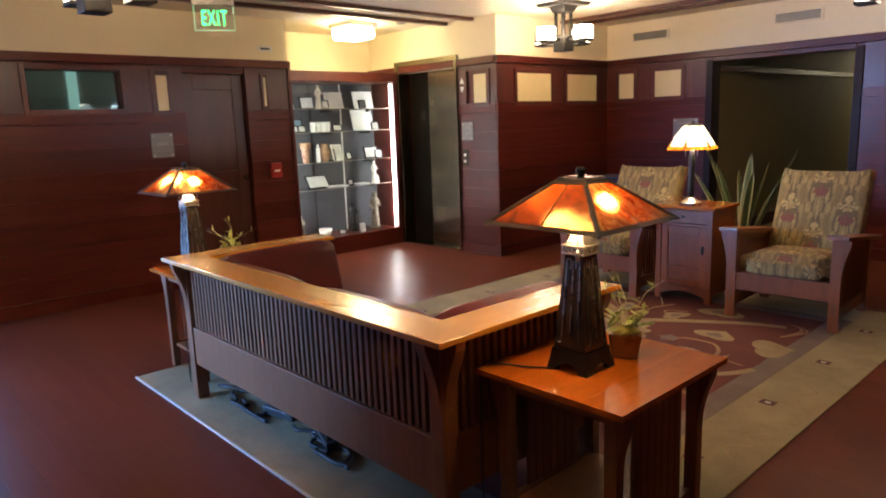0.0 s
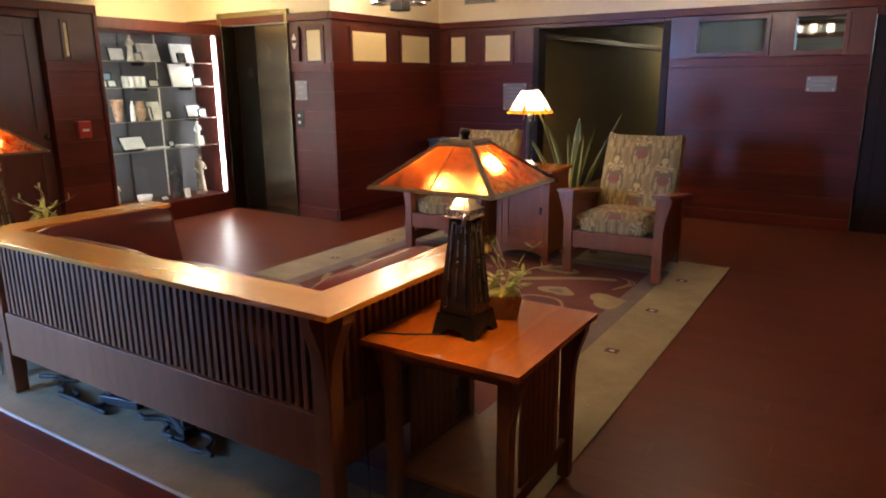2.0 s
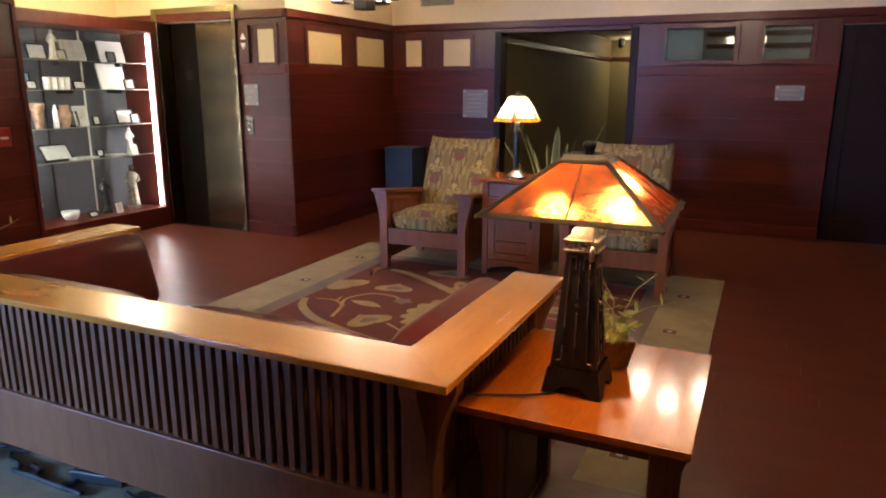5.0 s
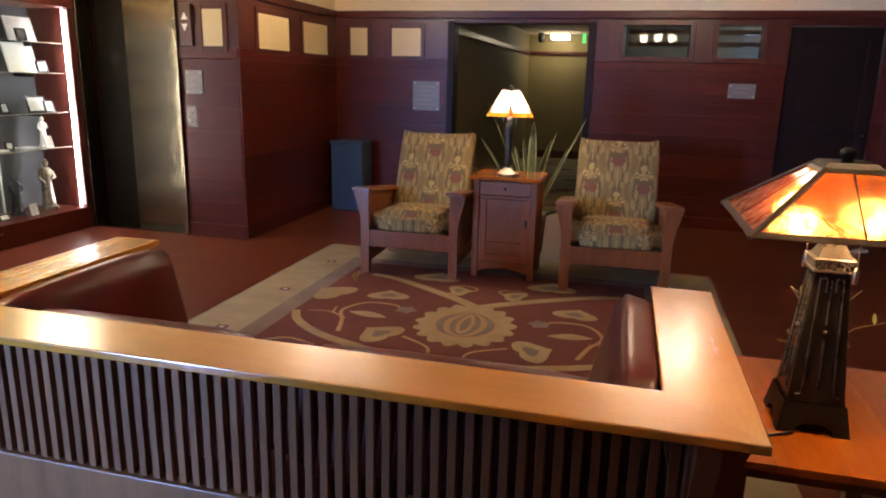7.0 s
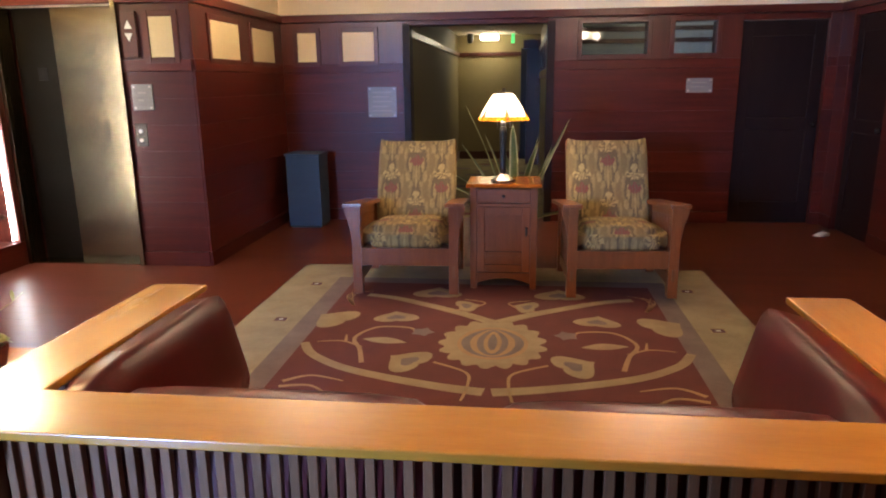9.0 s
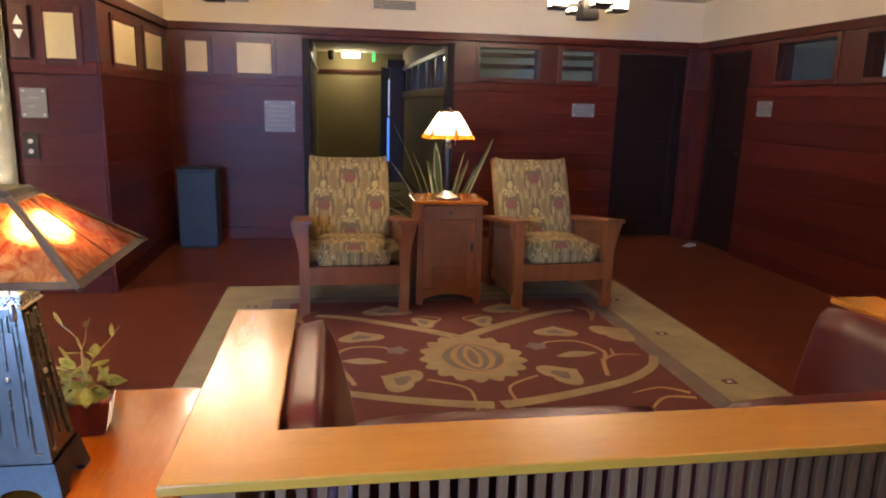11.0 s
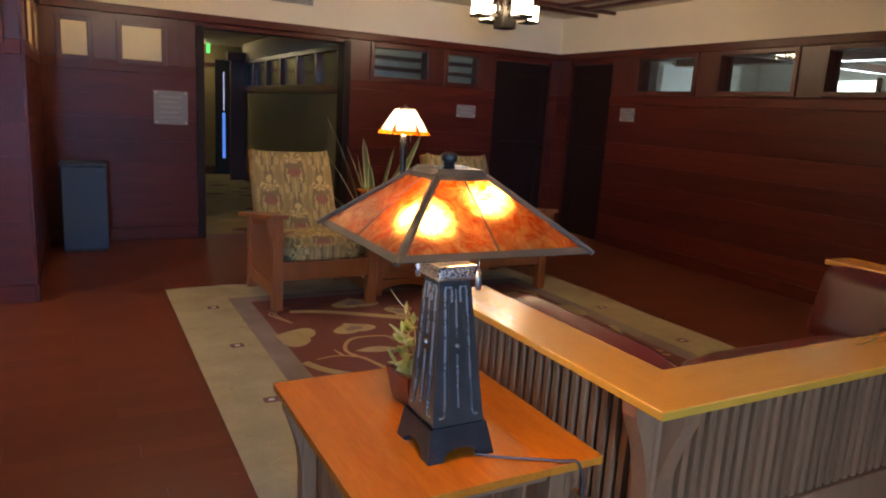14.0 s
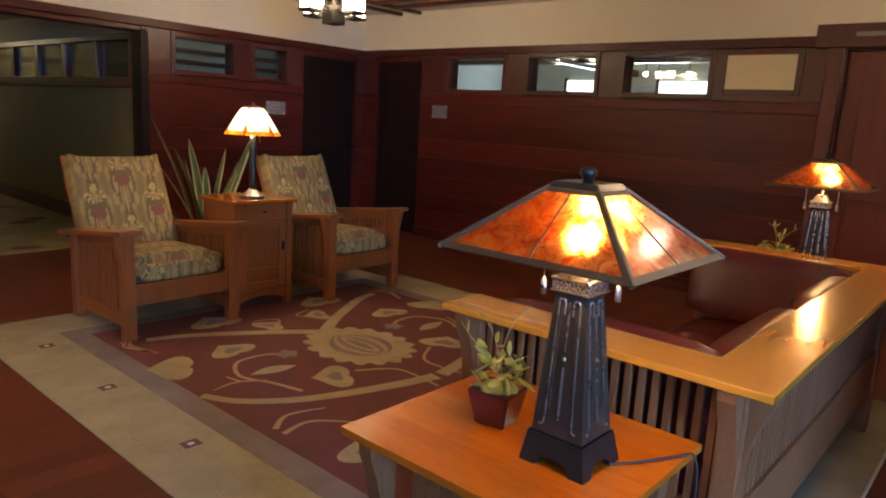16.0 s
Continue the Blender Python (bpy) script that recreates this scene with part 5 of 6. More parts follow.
# ---- cabinet between the chairs ----
def cabinet():
    t = thing("cabinet", "small cherry cabinet with drawer and panelled door", "cabinet")
    x0, x1, y0, y1, h = -0.165, 0.295, 3.575, 3.96, 0.765
    part("top", bm_box(x0 - 0.03, x1 + 0.03, y0 - 0.03, y1 + 0.01, h - 0.025, h, bevel=0.006), TABLE_TOP, t, "orange oak top with rounded edge")
    part("side_panel", bm_box(x0, x0 + 0.02, y0 + 0.02, y1, 0.08, h - 0.025), CHAIR_OAK, t)
    part("side_panel", bm_box(x1 - 0.02, x1, y0 + 0.02, y1, 0.08, h - 0.025), CHAIR_OAK, t)
    part("back_panel", bm_box(x0 + 0.02, x1 - 0.02, y1 - 0.015, y1, 0.08, h - 0.025), CHAIR_OAK, t)
    for x in (x0, x1 - 0.042):
        for y in (y0, y1 - 0.042):
            part("leg", bm_box(x - 0.002, x + 0.044, y - 0.002, y + 0.044, 0.012, h - 0.025, bevel=0.004), CHAIR_OAK, t)
    line = [(x0 + 0.04, 0.13), (x0 + 0.04, 0.05)] + [(x0 + 0.04 + (x1 - x0 - 0.08) * a, 0.05 + 0.04 * math.sin(math.pi * a)) for a in (0.1 * k for k in range(1, 10))] + [(x1 - 0.04, 0.05), (x1 - 0.04, 0.13)]
    bm = bmesh.new()
    prism(bm, line, -y0 - 0.025, -y0 - 0.008, pose(0, 0, 0, 90, 0, 0))
    part("arched_apron", bm, CHAIR_OAK, t)
    dr = part("drawer", bm_box(x0 + 0.045, x1 - 0.045, y0 + 0.006, y0 + 0.03, h - 0.135, h - 0.035, bevel=0.004), CHAIR_OAK, t)
    bm = bmesh.new()
    lathe(bm, [(0.006, 0), (0.006, 0.012), (0.012, 0.018), (0.010, 0.026)], 12)
    bm.transform(pose((x0 + x1) / 2, y0 + 0.006, h - 0.085, 90, 0, 0))
    part("knob", bm, BLACK_IRON, dr, "dark metal knob", True)
    part("rail", bm_box(x0 + 0.04, x1 - 0.04, y0 + 0.002, y0 + 0.03, h - 0.16, h - 0.138), CHAIR_OAK, t)
    door = part("door", bm_box(x0 + 0.045, x1 - 0.045, y0 + 0.018, y0 + 0.03, 0.135, h - 0.162), CHAIR_OAK, t)
    s = 0.055
    dx0, dx1, dz0, dz1 = x0 + 0.045, x1 - 0.045, 0.135, h - 0.162
    for a0, a1, b0, b1 in ((dx0, dx0 + s, dz0, dz1), (dx1 - s, dx1, dz0, dz1), (dx0 + s, dx1 - s, dz1 - s, dz1), (dx0 + s, dx1 - s, dz0, dz0 + s), (dx0 + s, dx1 - s, dz0 + 0.12, dz0 + 0.15)):
        part("stile", bm_box(a0, a1, y0 + 0.004, y0 + 0.019, b0, b1, bevel=0.003), CHAIR_OAK, door)
    part("handle", bm_box(dx1 - 0.035, dx1 - 0.018, y0 - 0.012, y0 + 0.006, 0.40, 0.46, bevel=0.003), BLACK_IRON, door)
    return t


cabinet()


def glass_lamp():
    t = thing("table_lamp", "lit table lamp with white art-glass shade", "lamp")
    bm = bmesh.new()
    prism(bm, [(0.088 * math.cos(a), 0.088 * math.sin(a)) for a in (math.pi * (2 * k + 1) / 8 for k in range(8))], 0.0, 0.014)
    part("foot", bm, BLACK_IRON, t)
    bm = bmesh.new()
    lathe(bm, [(0.078, 0.014), (0.06, 0.026), (0.03, 0.05), (0.024, 0.06)], 8)
    part("foot_cone", bm, PEWTER, t)
    bm = bmesh.new()
    lathe(bm, [(0.021, 0.06), (0.023, 0.10), (0.021, 0.12), (0.027, 0.34), (0.023, 0.375), (0.015, 0.385), (0.012, 0.46)], 16)
    part("column", bm, BLACK_IRON, t, "near-black column", True)
    bm = bmesh.new()
    lathe(bm, [(0.016, 0.385), (0.02, 0.40), (0.016, 0.425)], 12)
    part("socket", bm, PEWTER, t, "", True)
    # six leaning sides of white glass, amber wedges at the corners and a scalloped amber border
    steps, (r0, z0), (rb, zb), (r1, z1) = 6, (0.192, 0.43), (0.180, 0.448), (0.075, 0.605)

    def corner(k, r, z):
        a = math.pi * (k / 3 + 0.5)
        return Vector((r * math.cos(a), r * math.sin(a), z))

    for k in range(steps):
        c0, c1, u0, u1 = corner(k, rb, zb), corner(k + 1, rb, zb), corner(k, r1, z1), corner(k + 1, r1, z1)
        m0, m1 = c0.lerp(u0, 0.38), c1.lerp(u1, 0.38)
        w0, w1 = c0.lerp(c1, 0.09), c1.lerp(c0, 0.09)
        bm = bmesh.new()
        bm.faces.new([bm.verts.new(p) for p in (w0, w1, m1, u1, u0, m0)])
        part("glass_panel", bm, WHITE_GLASS, t, "white art-glass panel")
        for tri in ((c0, w0, m0), (w1, c1, m1)):
            bm = bmesh.new()
            bm.faces.new([bm.verts.new(p) for p in tri])
            part("corner_glass", bm, AMBER_GLASS, t, "amber corner glass")
        low0, low1 = corner(k, r0, z0), corner(k + 1, r0, z0)
        bm = bmesh.new()
        n = 15
        top = [bm.verts.new(c0.lerp(c1, j / n)) for j in range(n + 1)]
        low = [bm.verts.new(low0.lerp(low1, j / n) - Vector((0, 0, 0.007 * abs(math.sin(math.pi * j / 3))))) for j in range(n + 1)]
        for j in range(n):
            bm.faces.new((low[j], low[j + 1], top[j + 1], top[j]))
        part("border_glass", bm, AMBER_GLASS, t, "scalloped amber border glass")
        bm = bmesh.new()
        tube(bm, [low0, c0, u0], 0.0032, 5)
        part("lead_line", bm, LAMP_BODY, t)
        for p, q in ((c0, c1), (u0, u1), (w0, m0), (w1, m1)):
            bm = bmesh.new()
            tube(bm, [p, q], 0.0022, 5)
            part("lead_line", bm, LAMP_BODY, t)
    bm = bmesh.new()
    lathe(bm, [(0.078, 0.604), (0.05, 0.614), (0.014, 0.618), (0.014, 0.635), (0.006, 0.64)], 16)
    part("cap", bm, BRASS, t, "", True)
    for sx in (-1, 1):
        bm = bmesh.new()
        tube(bm, [(sx * 0.045, -0.02, 0.44), (sx * 0.045, -0.02, 0.37)], 0.002)
        part("pull_chain", bm, PEWTER, t)
    return t


place(glass_lamp(), 0.055, 3.70, 0.765, 10)
for s in (-1, 1):
    point_lamp("shade_bulb", (0.055 + s * 0.05, 3.70, 0.765 + 0.50), 5.5, (1.0, 0.8, 0.55), 0.03)


# ---- snake plant ----
def snake_plant():
    random.seed(11)
    t = thing("snake_plant", "snake plant with yellow-edged leaves in pale pot", "plant")
    bm = bmesh.new()
    lathe(bm, [(0.11, 0.0), (0.13, 0.03), (0.15, 0.32), (0.155, 0.36), (0.14, 0.36), (0.13, 0.33)], 24)
    part("pot", bm, POT_OLIVE, t, "pale ceramic pot", True)
    bm = bmesh.new()
    lathe(bm, [(0.132, 0.31), (0.132, 0.33)], 20)
    part("soil", bm, DARK_INK, t)
    # way it leans, lean, length, place in the pot, width
    specs = ((180, 40, .72, -.06, .0, .05), (186, 31, .76, -.05, .03, .055), (176, 50, .58, -.07, -.02, .045), (175, 11, 1.0, -.05, .02, .042), (190, 20, .74, -.05, -.03, .045),
             (90, 4, .80, .0, .02, .06), (200, 5, .74, -.02, .0, .06), (30, 6, .74, .03, .0, .06), (300, 7, .70, .03, -.03, .055), (120, 8, .66, .0, .04, .055), (0, 10, .72, .06, .01, .06), (250, 6, .62, -.01, -.04, .05),
             (2, 19, .92, .06, .0, .085), (355, 58, .52, .08, -.02, .05), (10, 14, .66, .07, .03, .05))
    for a, tilt, length, bx, by, w in specs:
        bend = random.uniform(0.08, 0.26) if tilt < 30 else 0.4
        bm = bmesh.new()
        rows = []
        for k in range(10):
            f = k / 9
            half = w * 0.66 * min(1.0, 0.55 + 1.2 * f) * (1 - f ** 4) ** 0.6 + 0.001
            rows.append([bm.verts.new((half * e, bend * length * f * f + 0.25 * half * e * e, length * f)) for e in (-1, -0.66, 0, 0.66, 1)])
        for r0, r1 in zip(rows, rows[1:]):
            for j in range(4):
                bm.faces.new((r0[j], r0[j + 1], r1[j + 1], r1[j])).material_index = 1 if j in (0, 3) else 0
        bmesh.ops.solidify(bm, geom=bm.faces[:], thickness=0.003)
        bm.transform(pose(bx, by, 0.32, 0, 0, a - 90) @ pose(0, 0, 0, -tilt, 0, 0) @ pose(0, 0, 0, 0, 0, random.uniform(-35, 35)))
        leaf = part("leaf", bm, LEAF, t, "", True)
        leaf.data.materials.append(LEAF_EDGE)
    return t


place(snake_plant(), 0.13, 4.44, 0.002)


# ---- litter bin ----
t = thing("litter_bin", "tall slate-blue metal litter bin by the wall", "bin")
part("body", bm_box(-2.20, -1.85, 5.64, 5.96, 0.02, 0.735, bevel=0.008), BIN_BLUE, t)
part("lid", bm_box(-2.21, -1.84, 5.63, 5.97, 0.735, 0.76, bevel=0.006), BIN_BLUE, t)
part("base", bm_box(-2.19, -1.86, 5.65, 5.95, 0.0, 0.02), BLACK_IRON, t)


# ---- display case ----
def display_case():
    t = thing("display_case", "lit glass-fronted display case with glass shelves", "display case")
    y0, y1, z0, z1, xb = 2.46, 4.0, 0.2, 1.96, CASE_X - 0.42
    part("back_panel", bm_box(xb - 0.02, xb, y0, y1, z0, z1), CASE_BACK, t, "grey back panel")
    part("side_panel", bm_box(xb, CASE_X - 0.03, y1, y1 + 0.02, z0, z1), WALL_WOOD_V, t)
    part("side_panel", bm_box(xb, CASE_X - 0.03, y0 - 0.02, y0, z0, z1), WALL_WOOD_V, t)
    part("base", bm_box(xb - 0.02, CASE_X + 0.02, y0 - 0.02, COL_Y - 0.05, 0.0, z0, bevel=0.004), WALL_WOOD, t)
    part("top", bm_box(xb - 0.02, CASE_X + 0.03, y0 - 0.02, COL_Y - 0.05, z1, z1 + 0.11, bevel=0.004), WALL_WOOD_V, t)
    part("stile", bm_box(CASE_X - 0.03, CASE_X + 0.02, y1 - 0.01, COL_Y - 0.05, z0, z1, bevel=0.004), WALL_WOOD_V, t)
    g = part("glass_front", bm_box(CASE_X - 0.012, CASE_X - 0.006, y0, y1 - 0.01, z0, z1), CLEAR, t, "clear glass front")
    g.visible_shadow = False
    part("led_strip", bm_box(CASE_X - 0.030, CASE_X - 0.022, y1 - 0.030, y1 - 0.022, z0 + 0.02, z1 - 0.02), LED, t, "white light strip")
    # second strip, out of sight behind the wall end, added to brighten the pieces
    part("led_strip", bm_box(CASE_X - 0.035, CASE_X - 0.02, y0 + 0.004, y0 + 0.017, z0 + 0.02, z1 - 0.02), LED, t, "white light strip")
    for z, a, b in ((1.66, y0, 3.42), (1.655, 3.56, y1), (1.40, y0, 3.42), (1.40, 3.56, y1), (1.06, y0, y1), (0.755, y0, y1)):
        sh = part("glass_shelf", bm_box(xb + 0.02, CASE_X - 0.08, a + 0.01, b - 0.01, z, z + 0.008), CLEAR, t, "clear glass shelf")
        part("shelf_edge", bm_box(CASE_X - 0.082, CASE_X - 0.079, a + 0.01, b - 0.01, z, z + 0.008), VENT_GREY, sh)
        for y in (a + 0.2, b - 0.2) if b - a > 0.6 else ((a + b) / 2,):
            part("bracket", bm_box(xb, xb + 0.22, y - 0.006, y + 0.006, z - 0.03, z), BLACK_IRON, sh)
    for y, mat in ((2.62, BLACK_IRON), (3.07, BLACK_IRON), (3.5, WHITE_PLASTIC)):
        part("standard", bm_box(xb, xb + 0.01, y, y + 0.014, z0, z1), mat, t)
    return t


display_case()
CX = CASE_X - 0.22
FIG_WHITE = surface("white_ceramic", (0.76, 0.75, 0.72), (0.86, 0.85, 0.82), 0.35, 12)
FIG_TAN = surface("copper_glaze", (0.20, 0.09, 0.045), (0.52, 0.34, 0.22), 0.16, 22)
FIG_MARBLE = surface("veined_marble", (0.50, 0.44, 0.34), (0.80, 0.76, 0.68), 0.3, 30)
FIG_BRONZE = surface("weathered_bronze", (0.13, 0.10, 0.07), (0.36, 0.31, 0.25), 0.3, 30, metal=0.4)
FIG_BLACK = surface("black_glaze", (0.015, 0.015, 0.017), (0.05, 0.05, 0.05), 0.25, 10)
PHOTO = surface("pale_photograph", (0.45, 0.45, 0.44), (0.8, 0.79, 0.76), 0.4, 14)
BLUE_CARD = surface("blue_card", (0.10, 0.20, 0.30), (0.2, 0.33, 0.42), 0.5, 14)


def picture(y, z, w, h, border=FIG_BLACK, sheet=PHOTO, tilt=14, x=CX):
    t = thing("picture_frame", "small framed picture standing on glass shelf", "picture frame", "case display pieces")
    bm = bmesh.new()
    for a0, a1, b0, b1 in ((-w / 2, -w / 2 + 0.012, 0, h), (w / 2 - 0.012, w / 2, 0, h), (-w / 2 + 0.012, w / 2 - 0.012, 0, 0.012), (-w / 2 + 0.012, w / 2 - 0.012, h - 0.012, h)):
        box(bm, a0, a1, -0.008, 0.008, b0, b1)
    part("border", bm, border, t)
    part("sheet", bm_box(-w / 2 + 0.012, w / 2 - 0.012, -0.003, 0.003, 0.012, h - 0.012), sheet, t)
    t.matrix_basis = pose(x, y, z, 0, 0, 90) @ pose(0, 0, 0, -tilt, 0, 0)
    return t


def turned(name, y, z, prof, mat, label, category, x=CX, turn=0, squash=1.0):
    bm = bmesh.new()
    lathe(bm, prof, 18)
    for v in bm.verts:
        v.co.y *= squash
    ob = new(name, mesh_of(name, bm, mat, True))
    tagged(ob, label, category, "case display pieces")
    ob.matrix_basis = pose(x, y, z, 0, 0, turn)
    return ob


def figurine(y, z, s, mat, label, x=CX, sash=None):
    """A draped standing shape of height s on a small block, in one mesh."""
    random.seed(int(y * 100))
    bm = bmesh.new()
    box(bm, -0.13 * s, 0.13 * s, -0.13 * s, 0.13 * s, 0, 0.06 * s, 0.01 * s)
    robe = bmesh.new()
    lathe(robe, [(r * s, h * s) for r, h in ((0.125, 0.06), (0.12, 0.12), (0.10, 0.35), (0.085, 0.52), (0.105, 0.66), (0.115, 0.76), (0.07, 0.82), (0.032, 0.84))], 28)
    for v in robe.verts:
        a = math.atan2(v.co.y, v.co.x)
        fold = 1 + 0.10 * math.sin(7 * a + 3 * v.co.z / s) * (1 - v.co.z / s)
        v.co.x, v.co.y = v.co.x * fold * 0.72 + 0.02 * s * math.sin(5 * v.co.z / s), v.co.y * fold
    robe_me = bpy.data.meshes.new("robe")
    robe.to_mesh(robe_me)
    robe.free()
    bm.from_mesh(robe_me)
    bpy.data.meshes.remove(robe_me)
    bmesh.ops.create_uvsphere(bm, u_segments=12, v_segments=8, radius=0.068 * s, matrix=pose(0.01 * s, 0, 0.905 * s) @ Matrix.Diagonal((0.9, 0.85, 1.2, 1)))
    for side in (-1, 1):
        tube(bm, [Vector((0, side * 0.105 * s, 0.75 * s)), Vector((0.03 * s, side * 0.14 * s, 0.62 * s)), Vector((0.09 * s, side * 0.06 * s, (0.56 + 0.05 * side) * s))], 0.032 * s, 8)
    ob = new("statuette", mesh_of("statuette", bm, mat, True))
    tagged(ob, label, "statuette", "case display pieces")
    ob.matrix_basis = pose(x, y, z, 0, 0, -25)
    return ob


zs = (1.668, 1.408, 1.068, 0.763, 0.2)
turned("jar", 2.56, zs[0], [(0.03, 0), (0.035, 0.05), (0.02, 0.08), (0.022, 0.09)], FIG_BLACK, "small black glazed jar on shelf", "jar")
picture(2.70, zs[0], 0.10, 0.09, FIG_WHITE)
picture(2.93, zs[0], 0.18, 0.14)
figurine(3.08, zs[0], 0.27, FIG_MARBLE, "pale robed ceramic statuette on shelf")
picture(3.17, zs[0], 0.10, 0.10)
picture(3.30, zs[0], 0.24, 0.19, FIG_WHITE)
picture(3.72, zs[0], 0.28, 0.20, FIG_WHITE)
picture(3.64, zs[0], 0.10, 0.10, FIG_BLACK, CASE_BACK, 14, CX + 0.08)
picture(2.86, 1.44, 0.16, 0.12, FIG_BLACK, BLUE_CARD, 4, CX - 0.16)
for y, w in ((2.60, 0.09), (2.73, 0.12), (2.84, 0.10)):
    picture(y, zs[1], w, 0.08)
for y in (2.98, 3.05, 3.12, 3.18):
    turned("drinking_glass", y, zs[1], [(0.022, 0), (0.028, 0.01), (0.030, 0.11), (0.027, 0.11), (0.025, 0.02)], FIG_WHITE, "pale frosted drinking glass on shelf", "glass")
picture(3.32, zs[1], 0.13, 0.08)
picture(3.70, zs[1], 0.30, 0.25, FIG_WHITE, FIG_WHITE)
picture(3.80, zs[1], 0.11, 0.10, FIG_BLACK, PHOTO, 14, CX + 0.1)
picture(2.62, zs[2], 0.16, 0.07, FIG_WHITE, BLUE_CARD, 40)
turned("vase", 2.86, zs[2], [(0.034, 0), (0.036, 0.02), (0.046, 0.10), (0.045, 0.15), (0.064, 0.17), (0.060, 0.195), (0.070, 0.215), (0.052, 0.225), (0.03, 0.215)], FIG_TAN, "tan flower-shaped stoneware vase", "vase")
turned("bottle", 3.03, zs[2], [(0.024, 0), (0.024, 0.15), (0.010, 0.175), (0.010, 0.20)], FIG_WHITE, "tall white bottle on shelf", "bottle")
turned("vase", 3.12, zs[2], [(0.035, 0), (0.056, 0.06), (0.058, 0.12), (0.04, 0.165), (0.045, 0.20), (0.03, 0.20)], FIG_TAN, "rounded brown stoneware vase", "vase")
picture(3.22, zs[2], 0.10, 0.14, FIG_BLACK, CASE_BACK)
picture(3.30, zs[2], 0.14, 0.19, FIG_WHITE)
picture(3.46, zs[2], 0.08, 0.09)
picture(3.80, zs[2], 0.20, 0.14)
picture(3.84, zs[2], 0.10, 0.10, FIG_BLACK, PHOTO, 14, CX + 0.09)
for y in (2.52, 2.58):
    turned("drinking_glass", y, zs[3], [(0.016, 0), (0.022, 0.01), (0.026, 0.13), (0.018, 0.13)], FIG_WHITE, "slim white cup on shelf", "cup")
picture(3.02, zs[3], 0.28, 0.17, FIG_BLACK, PHOTO, 35)
for y, w in ((3.25, 0.28), (3.62, 0.16)):
    t = thing("booklet", "pale booklet lying open on shelf", "book", "case display pieces")
    part("pages", bm_box(CX - 0.07, CX + 0.07, y - w / 2, y + w / 2, zs[3], zs[3] + 0.012, bevel=0.003), PHOTO, t)
picture(3.46, zs[3], 0.08, 0.07)
figurine(3.82, zs[3], 0.27, FIG_WHITE, "white seated ceramic statuette on shelf")
picture(3.78, zs[3], 0.08, 0.10, FIG_WHITE, PHOTO, 14, CX + 0.1)
figurine(2.74, zs[4], 0.27, PEWTER, "thin silver trophy statuette in case")
turned("bowl", 3.06, zs[4], [(0.05, 0), (0.07, 0.03), (0.08, 0.08), (0.06, 0.08)], FIG_WHITE, "small white fluted bowl", "bowl")
figurine(3.46, zs[4], 0.36, FIG_BLACK, "black and white glazed statuette in case")
picture(3.52, zs[4], 0.07, 0.10, FIG_WHITE, PHOTO, 14, CX + 0.12)
figurine(3.80, zs[4], 0.46, FIG_BRONZE, "tall weathered bronze statuette in case")
picture(3.24, zs[4], 0.10, 0.06, FIG_BLACK, PHOTO, 30, CX + 0.1)


